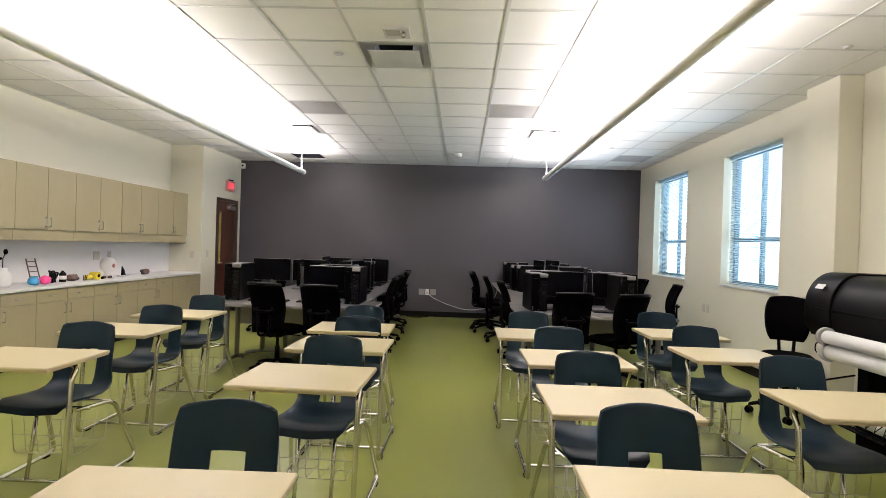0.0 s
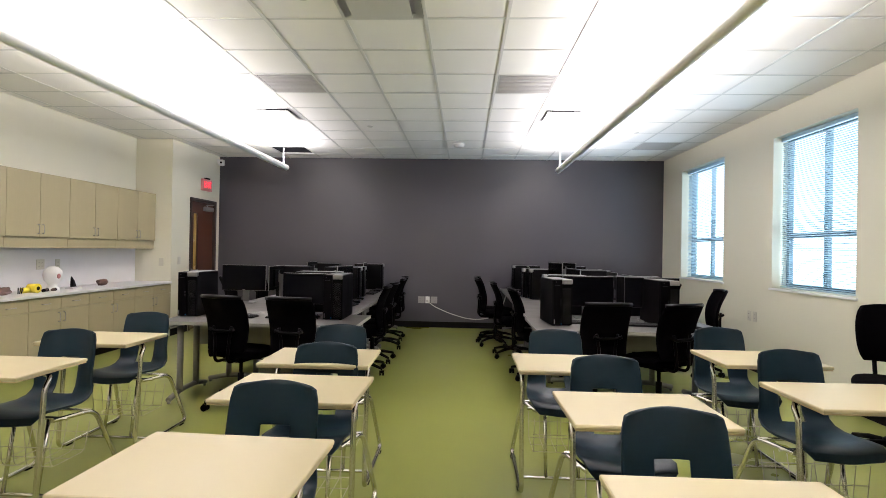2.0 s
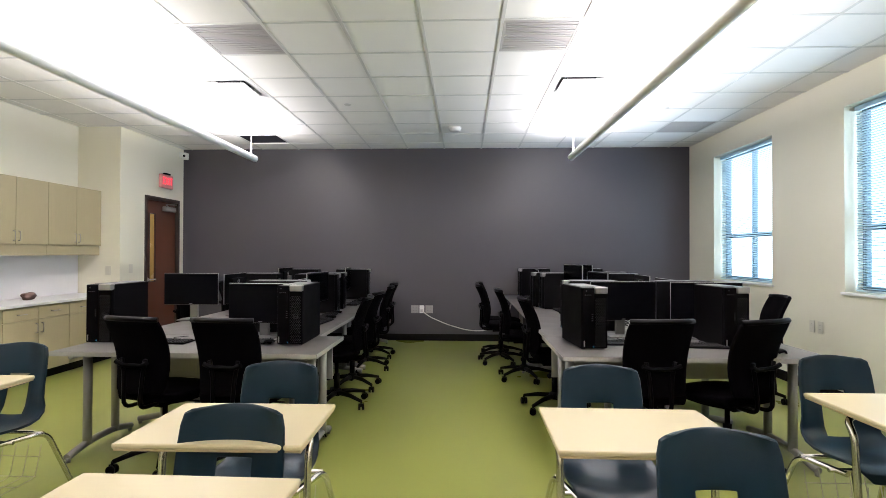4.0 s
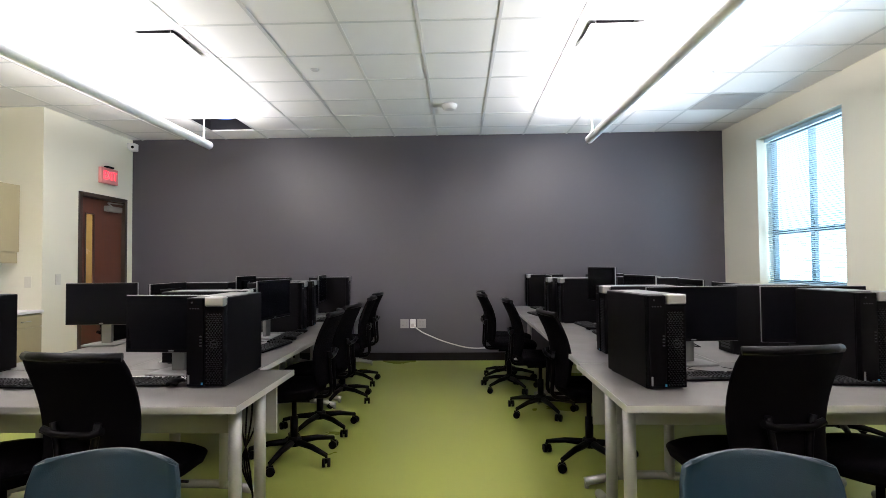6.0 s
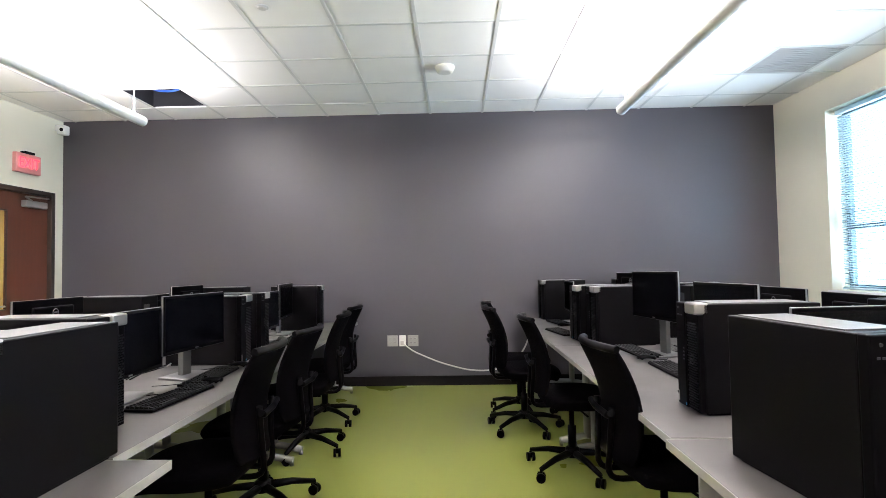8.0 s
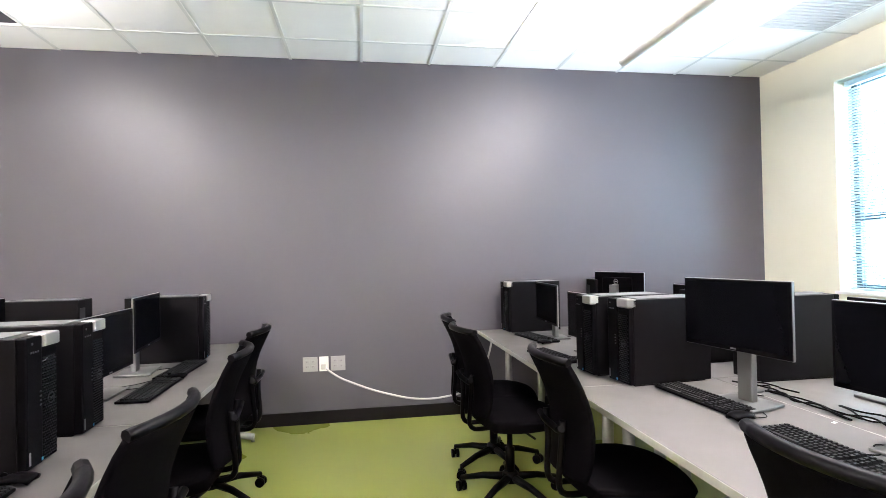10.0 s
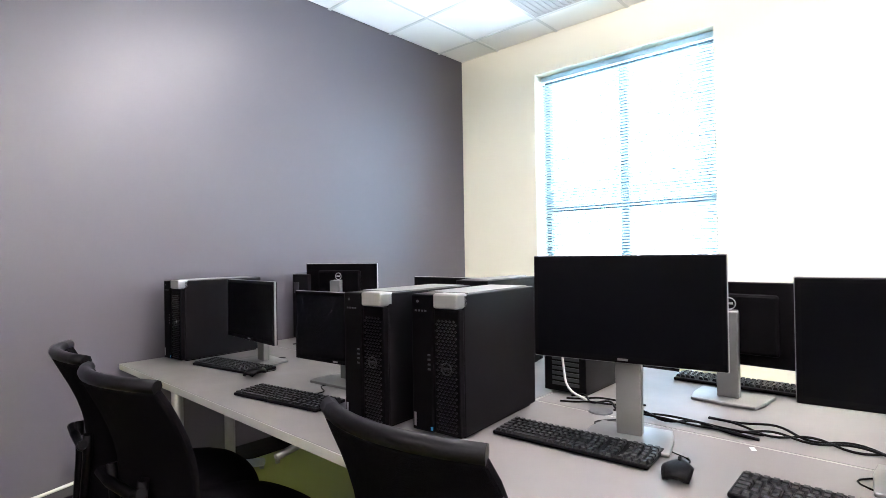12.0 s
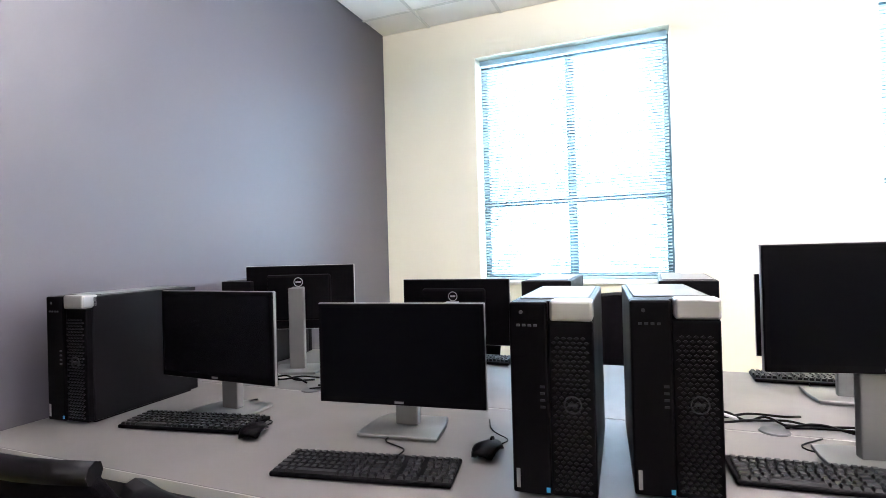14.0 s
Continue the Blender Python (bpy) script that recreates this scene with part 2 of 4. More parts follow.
def wall_with_openings(name, x0, x1, y0, y1, z1, openings, mat):
    bm = bmesh.new()
    y = y0
    for a, b, c, d in sorted(openings):
        box(bm, x0, x1, y, a, 0, z1)
        if c > 0:
            box(bm, x0, x1, a, b, 0, c)
        box(bm, x0, x1, a, b, d, z1)
        y = b
    box(bm, x0, x1, y, y1, 0, z1)
    return part(name, bm, mat)


structure(wall_with_openings("wall_east", XR, XR + T, YF, YB, 3.5, [(a, b, WZ0, WZ1) for a, b in WINDOWS], CREAM), "cream painted window wall with deep reveals", "wall")
structure(wall_with_openings("wall_west", XL - T, XL, YA, YB, 3.5, [(DOOR_Y0, DOOR_Y1, 0, DOOR_Z)], CREAM), "cream painted wall with a door opening", "wall")
structure(boxpart("wall_alcove", (XA - T, XA, YF, YA, 0, 3.5), CREAM), "cream painted wall behind the cabinets", "wall")
structure(boxpart("wall_return", (XA - T, XL - T, YA, YA + T, 0, 3.5), CREAM), "cream painted short return wall", "wall")
structure(boxpart("wall_corridor", (XL - T - 0.5, XL - T - 0.4, 8.0, YB, 0, 3.5), CREAM), "plain wall beyond the door", "wall")
structure(boxpart("pilaster", (3.85, XR - 0.002, 3.76, 4.20, 0, ZC), CREAM, bevel=0.006), "cream painted pilaster on the window wall", "pilaster")
structure(boxpart("ceiling_slab", (XA - T, XR + T, YF - T, YB + T, 3.5, 3.6), VOID), "dark slab above the hung ceiling", "ceiling")

# hung ceiling: tiles and bars, some tiles left out for fittings
OPEN_TILES = {"void": (-4, 9), "diffuser": (0, 0), "slot_a": (-3, 5), "slot_b": (3, 5), "ret_a": (-2, 3), "ret_b": (2, 3), "ret_c": (6, 8)}
bm = bmesh.new()
i0, i1 = math.floor((XA - TX0) / TILE), math.ceil((XR - TX0) / TILE)
j0, j1 = math.floor((YF - TY0) / TILE), math.ceil((YB - TY0) / TILE)
for i in range(i0, i1):
    for j in range(j0, j1):
        if (i, j) in OPEN_TILES.values():
            continue
        x0, x1 = max(XA, TX0 + i * TILE), min(XR, TX0 + (i + 1) * TILE)
        y0, y1 = max(YF, TY0 + j * TILE), min(YB, TY0 + (j + 1) * TILE)
        if x1 - x0 < 0.02 or y1 - y0 < 0.02 or (x1 < XL - 0.3 and y0 > YA):
            continue
        sag = random.uniform(0, 0.0015)
        box(bm, x0 + 0.009, x1 - 0.009, y0 + 0.009, y1 - 0.009, ZC + 0.004 + sag, ZC + 0.02)
structure(part("ceiling", bm, CEIL), "white mineral fibre tiles of a hung ceiling", "ceiling")
bm = bmesh.new()
for i in range(i0, i1 + 1):
    x = TX0 + i * TILE
    if XA < x < XR:
        box(bm, x - 0.012, x + 0.012, YF, YB, ZC, ZC + 0.003)
for j in range(j0, j1 + 1):
    y = TY0 + j * TILE
    if YF < y < YB:
        for i in range(i0, i1 + 1):
            x0, x1 = max(XA, TX0 + i * TILE + 0.012), min(XR, TX0 + (i + 1) * TILE - 0.012)
            if x1 > x0:
                box(bm, x0, x1, y - 0.012, y + 0.012, ZC, ZC + 0.003)
structure(part("ceiling_grid", bm, TBAR), "white steel bars of the hung ceiling", "ceiling grid")

# skirting
bm = bmesh.new()
box(bm, XL + 0.012, XR - 0.012, YB - 0.012, YB, 0, 0.105)
box(bm, XR - 0.012, XR, 4.20, YB, 0, 0.105)
box(bm, XR - 0.012, XR, YF, 3.76, 0, 0.105)
box(bm, 3.838, 3.85, 3.748, 4.212, 0, 0.105)
box(bm, XL, XL + 0.012, YA, DOOR_Y0 - 0.05, 0, 0.105)
box(bm, XL, XL + 0.012, DOOR_Y1 + 0.05, YB, 0, 0.105)
structure(part("baseboard", bm, RUBBER, bevel=0.003), "black rubber skirting along the walls", "baseboard")


def tile_box(key):
    i, j = OPEN_TILES[key]
    return TX0 + i * TILE, TX0 + (i + 1) * TILE, TY0 + j * TILE, min(YB, TY0 + (j + 1) * TILE)


# return grilles: grey perforated panels in the grid
for key in ("ret_a", "ret_b", "ret_c"):
    x0, x1, y0, y1 = tile_box(key)
    bm = bmesh.new()
    box(bm, x0 + 0.014, x1 - 0.014, y0 + 0.014, y1 - 0.014, ZC + 0.012, ZC + 0.022, 0)
    for k in range(13):
        y = y0 + 0.04 + k * (y1 - y0 - 0.08) / 12
        box(bm, x0 + 0.03, x1 - 0.03, y - 0.012, y + 0.012, ZC + 0.004, ZC + 0.008, 0)
    for a, b, c, d in ((x0 + 0.013, x1 - 0.013, y0 + 0.013, y0 + 0.03), (x0 + 0.013, x1 - 0.013, y1 - 0.03, y1 - 0.013), (x0 + 0.013, x0 + 0.03, y0 + 0.03, y1 - 0.03), (x1 - 0.03, x1 - 0.013, y0 + 0.03, y1 - 0.03)):
        box(bm, a, b, c, d, ZC + 0.002, ZC + 0.01, 0)
    tagged(part("return_air_grille", bm, GRILLE), "grey louvred return air grille in the ceiling", "vent", "ceiling return grilles")


def diffuser(key, drop):
    """A plaque supply diffuser: a sloped frame round a dropped flat panel over a dark neck."""
    x0, x1, y0, y1 = tile_box(key)
    cx, cy = (x0 + x1) / 2, (y0 + y1) / 2
    h = (x1 - x0) / 2 - 0.013
    e = empty("ceiling_diffuser", pose(cx, cy, ZC))
    bm = bmesh.new()
    prof = [(h, 0.0), (h - 0.05, 0.004), (h - 0.13, 0.06)]
    rings = [[bm.verts.new((sx * r, sy * r, z)) for sx, sy in ((-1, -1), (1, -1), (1, 1), (-1, 1))] for r, z in prof]
    for a, b in zip(rings, rings[1:]):
        for k in range(4):
            bm.faces.new((a[k], a[(k + 1) % 4], b[(k + 1) % 4], b[k]))
    bmesh.ops.solidify(bm, geom=bm.faces[:], thickness=0.002)
    part("frame", bm, TBAR, e)
    bm = bmesh.new()
    lathe(bm, [(0.14, 0.062), (0.14, 0.3)], 20)
    part("neck", bm, VOID, e)
    boxpart("plaque", (-h + 0.07, h - 0.07, -h + 0.07, h - 0.07, -drop, -drop + 0.006), TBAR, e, 0.002)
    for sx in (-1, 1):
        for sy in (-1, 1):
            bm = bmesh.new()
            tube(bm, [(sx * (h - 0.12), sy * (h - 0.12), -drop + 0.005), (sx * (h - 0.12), sy * (h - 0.12), 0.058)], 0.004, 6)
            part("hanger", bm, TBAR, e)
    return tagged(e, "white square plaque air diffuser in the ceiling", "air diffuser", "ceiling diffusers")


diffuser("diffuser", 0.035)
diffuser("slot_a", 0.012)
diffuser("slot_b", 0.012)

# cables in the opened ceiling bay
x0, x1, y0, y1 = tile_box("void")
y1 = min(y1, 9.27)
bm = bmesh.new()
box(bm, x0 - 0.02, x1 + 0.02, y1 + 0.012, y1 + 0.03, ZC + 0.022, ZC + 0.45)
box(bm, x0 - 0.03, x0 - 0.02, y0 - 0.02, y1 + 0.03, ZC + 0.022, ZC + 0.45)
box(bm, x1 + 0.02, x1 + 0.03, y0 - 0.02, y1 + 0.03, ZC + 0.022, ZC + 0.45)
structure(part("ceiling_bay", bm, VOID), "dark lining of the open ceiling bay", "ceiling")
structure(boxpart("ceiling_strip", (x0 + 0.009, x1 - 0.009, y1, YB - 0.003, ZC + 0.004, ZC + 0.02), CEIL), "narrow cut ceiling tile along the wall", "ceiling")
for k in range(3):
    bm = bmesh.new()
    tube(bm, bend([(x0 - 0.01, y0 + 0.06 + 0.08 * k, ZC + 0.16), (x0 + 0.2, y0 + 0.10 + 0.08 * k, ZC + 0.04 + 0.02 * k), (x0 + 0.42, y0 + 0.06 + 0.08 * k, ZC + 0.05), (x1 + 0.01, y0 + 0.10 + 0.06 * k, ZC + 0.16)], 0.08), 0.012, 8)
    tagged(part("ceiling_cable", bm, BLUE if k != 1 else RUBBER), "bundled data cable in an open ceiling bay", "cable", "cables in the open ceiling bay")


# ---- pendant tubes ----
def pendant(px):
    e = empty("pendant_light", pose(px, 0, PIPE_Z))
    bm = bmesh.new()
    n = 20
    r = 0.045
    ys = [PIPE_Y0, PIPE_Y1]
    # open trough: a tube with a slot along its top
    ang = [radians(60) + k * radians(300) / n for k in range(n + 1)]
    rings = [[[bm.verts.new((q * math.cos(a + radians(60)), y, q * math.sin(a + radians(60)))) for a in ang] for q in (r, r - 0.004)] for y in ys]
    for k in range(n):
        for q in (0, 1):
            f = bm.faces.new((rings[0][q][k], rings[0][q][k + 1], rings[1][q][k + 1], rings[1][q][k]))
            f.smooth = True
    part("housing", bm, PIPEPAINT, e)
    for y in ys:
        bm = bmesh.new()
        d = 0.004 if y > 0 else -0.004
        tube(bm, [(0, y, 0), (0, y + d, 0)], r + 0.001, 20)
        part("end_cap", bm, PIPEPAINT, e)
    bm = bmesh.new()
    box(bm, -0.02, 0.02, PIPE_Y0 + 0.05, PIPE_Y1 - 0.05, 0.012, 0.02)
    part("lamp", bm, TUBEGLOW, e)
    for y in (PIPE_Y1 - 0.12, PIPE_Y1 - 3.1, PIPE_Y1 - 6.1, PIPE_Y0 + 0.12):
        bm = bmesh.new()
        tube(bm, [(0, y, 0.02), (0, y, ZC - PIPE_Z - 0.01)], 0.005, 8)
        tube(bm, [(0, y, ZC - PIPE_Z - 0.012), (0, y, ZC - PIPE_Z)], 0.035, 14)
        part("stem", bm, PIPEPAINT, e)
    return tagged(e, "long white tubular pendant uplight under the ceiling", "pendant light", "pendant tubes")


for px in PIPES:
    pendant(px)


# ---- small ceiling fittings ----
def ceiling_round(name, x, y, r, drop, mat, label, cat, group=""):
    bm = bmesh.new()
    lathe(bm, [(r * 0.55, -drop), (r * 0.8, -drop * 0.9), (r * 0.95, -drop * 0.45), (r, -drop * 0.3), (r, 0.0)], 24)
    return tagged(part(name, bm, mat, m=pose(x, y, ZC)), label, cat, group)


ceiling_round("smoke_detector", 0.47, 8.05, 0.085, 0.055, WHITEPLATE, "round white smoke detector on a ceiling tile", "smoke detector")
for x, y in ((-0.70, 6.97), (-0.50, 3.48), (3.47, 3.15), (2.86, 7.22)):
    e = empty("sprinkler", pose(x, y, ZC))
    bm = bmesh.new()
    lathe(bm, [(0.036, -0.004), (0.04, 0.0)], 20)
    part("escutcheon", bm, WHITEPLATE, e)
    bm = bmesh.new()
    lathe(bm, [(0.022, -0.012), (0.028, -0.010), (0.030, -0.0041)], 16)
    part("cover", bm, WHITEPLATE, e)
    tagged(e, "small white concealed fire sprinkler in the ceiling", "sprinkler", "ceiling sprinklers")
e = empty("ceiling_mount_plate", pose(0.06, 3.00, ZC))
boxpart("plate", (-0.10, 0.10, -0.09, 0.09, -0.022, 0.0), WHITEPLATE, e, 0.006)
boxpart("cover", (-0.08, 0.03, -0.07, 0.02, -0.028, -0.0221), GRILLE, e, 0.002)
bm = bmesh.new()
tube(bm, [(0.055 + 0.018 * math.cos(a), -0.05, -0.045 + 0.018 * math.sin(a)) for a in [k * math.pi / 6 for k in range(12)]], 0.005, 6, closed=True)
box(bm, 0.045, 0.065, -0.065, -0.035, -0.03, -0.0221)
part("ring", bm, CHROME, e)
tagged(e, "white ceiling mount plate with a steel ring", "ceiling mount")


# ---- windows ----
def window(y0, y1):
    e = empty("window_1", pose(XR, (y0 + y1) / 2, WZ0))
    w, h = (y1 - y0) / 2, WZ1 - WZ0
    zb = 0.59
    gx = 0.16
    bm = bmesh.new()
    box(bm, gx, gx + 0.05, -w, -w + 0.045, 0, h)
    box(bm, gx, gx + 0.05, w - 0.045, w, 0, h)
    box(bm, gx, gx + 0.05, -w + 0.045, w - 0.045, 0, 0.05)
    box(bm, gx, gx + 0.05, -w + 0.045, w - 0.045, h - 0.045, h)
    part("frame", bm, ALU, e, 0.003)
    bm = bmesh.new()
    box(bm, gx + 0.002, gx + 0.048, -0.032, 0.032, 0.05, h - 0.045)
    part("mullion", bm, ALU, e, 0.003)
    bm = bmesh.new()
    box(bm, gx + 0.004, gx + 0.046, -w + 0.045, -0.032, zb - 0.028, zb + 0.028)
    box(bm, gx + 0.004, gx + 0.046, 0.032, w - 0.045, zb - 0.028, zb + 0.028)
    part("transom", bm, ALU, e, 0.003)
    for a, b in ((-w + 0.045, -0.032), (0.032, w - 0.045)):
        for c, d in ((0.05, zb - 0.028), (zb + 0.028, h - 0.045)):
            g = boxpart("pane", (gx + 0.022, gx + 0.027, a, b, c, d), GLASS, e)
            g.visible_shadow = False
    boxpart("sill", (-0.02, gx - 0.002, -w - 0.03, w + 0.03, -0.025, -0.001), COUNTER, e, 0.004)
    structure(e, "aluminium window with four panes and white sill", "window")
    # blind
    b = empty("window_blind", pose(XR + 0.10, (y0 + y1) / 2, WZ0))
    boxpart("headrail", (-0.02, 0.02, -w + 0.012, w - 0.012, h - 0.045, h - 0.004), SLAT, b, 0.003)
    boxpart("bottom_rail", (-0.014, 0.014, -w + 0.015, w - 0.015, 0.008, 0.024), SLAT, b, 0.004)
    n = int((h - 0.08) / 0.0225)
    me = None
    for k in range(n):
        m = pose(0, random.uniform(-0.001, 0.001), 0.038 + k * 0.0225, 0, 24 + random.uniform(-2.5, 2.5), 0)
        if me is None:
            bm = bmesh.new()
            sheet(bm, [[(x, y, 0.0022 * (1 - (x / 0.0125) ** 2)) for y in (-w + 0.015, w - 0.015)] for x in (-0.0125, -0.004, 0.004, 0.0125)], 0.0006)
            s = part("slat", bm, SLAT, b, m=m)
            me = s.data
        else:
            s = new("slat", me)
            s.parent, s.matrix_basis = b, m
    bm = bmesh.new()
    for y in (-w + 0.12, 0.0, w - 0.12):
        for x in (-0.0145, 0.0145):
            tube(bm, [(x, y, 0.02), (x, y, h - 0.04)], 0.0009, 4)
    part("ladder_cord", bm, SLAT, b)
    tagged(b, "pale horizontal slat blind lowered in a window, slats half open", "window blind", "window blinds")


for y0, y1 in WINDOWS:
    window(y0, y1)

# ---- door, sign, camera, plates ----
e = empty("door_1", pose(XL, 0, 0))
bm = bmesh.new()
fw = 0.05
box(bm, -0.12, 0.018, DOOR_Y0 - 0.012, DOOR_Y0 + fw - 0.012, 0, DOOR_Z + 0.012)
box(bm, -0.12, 0.018, DOOR_Y1 - fw + 0.012, DOOR_Y1 + 0.012, 0, DOOR_Z + 0.012)
box(bm, -0.12, 0.018, DOOR_Y0 + fw - 0.012, DOOR_Y1 - fw + 0.012, DOOR_Z - fw + 0.012, DOOR_Z + 0.012)
part("frame", bm, DOORFRAME, e, 0.004)
y0, y1, z1 = DOOR_Y0 + fw - 0.009, DOOR_Y1 - fw + 0.009, DOOR_Z - fw + 0.009
ly0, ly1, lz0, lz1 = y0 + 0.11, y0 + 0.25, 0.95, 1.93
bm = bmesh.new()
for a, b, c, d in ((y0, ly0, 0.008, z1), (ly1, y1, 0.008, z1), (ly0, ly1, 0.008, lz0), (ly0, ly1, lz1, z1)):
    box(bm, -0.075, -0.03, a, b, c, d)
part("leaf", bm, DOORWOOD, e)
boxpart("vision_lite", (-0.058, -0.05, ly0, ly1, lz0, lz1), LITE, e)
bm = bmesh.new()
for a, b, c, d in ((ly0 - 0.012, ly0 + 0.006, lz0, lz1), (ly1 - 0.006, ly1 + 0.012, lz0, lz1), (ly0 - 0.012, ly1 + 0.012, lz0 - 0.012, lz0), (ly0 - 0.012, ly1 + 0.012, lz1, lz1 + 0.012)):
    box(bm, -0.032, -0.024, a, b, c, d)
part("lite_trim", bm, DOORFRAME, e, 0.002)
bm = bmesh.new()
box(bm, -0.03, 0.03, y0 + 0.42, y0 + 0.70, z1 - 0.14, z1 - 0.07)
part("closer", bm, SILVER, e, 0.008)
bm = bmesh.new()
tube(bm, bend([(0.02, y0 + 0.5, z1 - 0.07), (0.07, y0 + 0.35, z1 - 0.045), (0.0, y0 + 0.75, z1 - 0.02)], 0.03), 0.008, 6)
part("closer_arm", bm, SILVER, e)
bm = bmesh.new()
lathe(bm, [(0.028, 0.0), (0.028, 0.008), (0.012, 0.012), (0.012, 0.05)], 16)
bmesh.ops.transform(bm, matrix=pose(-0.03, y0 + 0.07, 0.98, 0, 90, 0), verts=bm.verts)
tube(bm, [(0.018, y0 + 0.07, 0.98), (0.02, y0 + 0.19, 0.98)], 0.009, 8)
part("handle", bm, SILVER, e)
structure(e, "closed red-brown veneer door with narrow vision lite", "door")

e = empty("exit_sign", pose(XL, 8.88, 2.43))
boxpart("housing", (0.0, 0.045, -0.155, 0.155, -0.10, 0.10), EXITPALE, e, 0.006)
boxpart("canopy", (0.0, 0.06, -0.06, 0.06, 0.1005, 0.125), BLACK, e, 0.004)
txt = bpy.data.curves.new("letters", "FONT")
txt.body, txt.size, txt.extrude, txt.align_x, txt.align_y = "EXIT", 0.155, 0.002, "CENTER", "CENTER"
t_ob = new("letters", txt)
t_ob.data.materials.append(EXITRED)
t_ob.parent, t_ob.matrix_basis = e, Matrix.Translation((0.049, 0, 0)) @ Matrix(((0, 0, 1, 0), (1, 0, 0, 0), (0, 1, 0, 0), (0, 0, 0, 1))) @ Matrix.Diagonal((0.80, 1.0, 1, 1))
tagged(e, "lit red exit sign on the wall above the door", "exit sign")

e = empty("security_camera", pose(XL, 9.30, 2.90))
boxpart("bracket", (0, 0.03, -0.03, 0.03, -0.02, 0.05), WHITEPLATE, e, 0.004)
bm = bmesh.new()
box(bm, 0.031, 0.12, -0.045, 0.045, -0.06, 0.045)
part("body", bm, WHITEPLATE, e, 0.014)
bm = bmesh.new()
lathe(bm, [(0.02, 0), (0.018, 0.008)], 16)
bmesh.ops.transform(bm, matrix=pose(0.09, -0.0455, -0.01, 90, 0, 0), verts=bm.verts)
part("lens", bm, BLACK, e)
tagged(e, "small white corner security camera near the ceiling", "security camera")


def wall_plate(m, w, h, mat, kind, label, group):
    """A wall plate in the local xz plane, facing -y."""
    e = empty("wall_plate", m)
    boxpart("plate", (-w / 2, w / 2, -0.007, 0, -h / 2, h / 2), mat, e, 0.003)
    bm = bmesh.new()
    k = max(1, round(w / 0.075))
    for i in range(k):
        cx = (i - (k - 1) / 2) * 0.046
        if kind == "socket":
            for dz in (-0.021, 0.021):
                box(bm, cx - 0.017, cx + 0.017, -0.0095, -0.0072, dz - 0.014, dz + 0.014)
        else:
            box(bm, cx - 0.017, cx + 0.017, -0.010, -0.0072, -0.034, 0.034)
    part("insert", bm, mat, e, 0.001)
    if kind == "socket":
        bm = bmesh.new()
        for i in range(k):
            cx = (i - (k - 1) / 2) * 0.046
            for dz in (-0.021, 0.021):
                for sx in (-0.006, 0.006):
                    box(bm, cx + sx - 0.001, cx + sx + 0.001, -0.0105, -0.0097, dz - 0.003, dz + 0.006)
        part("slot", bm, BLACK, e)
    return tagged(e, label, "wall plate", group)


for x, w, k in ((-0.175, 0.118, "socket"), (-0.065, 0.075, "switch"), (0.05, 0.118, "socket")):
    wall_plate(pose(x, YB, 0.49), w, 0.12, GREYPLATE if k == "socket" else WHITEPLATE, k, "%s electrical plate on the charcoal wall" % ("grey" if k == "socket" else "white"), "plates on the charcoal wall")
for y in (6.60, 6.48):
    wall_plate(pose(XR, y, 0.65, 0, 0, -90), 0.075, 0.12, PLATE, "socket", "ivory outlet plate low on the window wall", "plates on the window wall")
for y, w in ((6.10, 0.118), (6.36, 0.075)):
    wall_plate(pose(XA + 0.012, y, 1.13, 0, 0, 90), w, 0.12, PLATE, "socket", "ivory outlet plate on the backsplash", "plates on the backsplash")
wall_plate(pose(-4.05, YA, 1.13), 0.075, 0.12, PLATE, "switch", "ivory switch plate on the return wall", "switch plates")
wall_plate(pose(XL, 8.1, 1.15, 0, 0, 90), 0.075, 0.12, PLATE, "switch", "ivory switch plate beside the door", "switch plates")
e = empty("power_lead")
bm = bmesh.new()
pts = [Vector((0.10, YB - 0.03, 0.55)), Vector((0.22, YB - 0.05, 0.46)), Vector((0.5, YB - 0.06, 0.34)), Vector((0.8, YB - 0.08, 0.26)), Vector((1.0, YB - 0.10, 0.25)), Vector((1.3, YB - 0.12, 0.30)), Vector((1.45, YB - 0.16, 0.55)), Vector((1.5, YB - 0.17, 0.70))]
pts = [p + Vector((-0.165, 0, -0.08 if p.z < 0.6 else 0)) for p in pts]
tube(bm, bend(pts, 0.12, 5), 0.008, 8)
part("cable", bm, WHITECABLE, e)
boxpart("plug", (-0.085, -0.045, YB - 0.045, YB - 0.0105, 0.45, 0.495), WHITECABLE, e, 0.006)
tagged(e, "white cable running from a wall plate to the tables", "power cable")


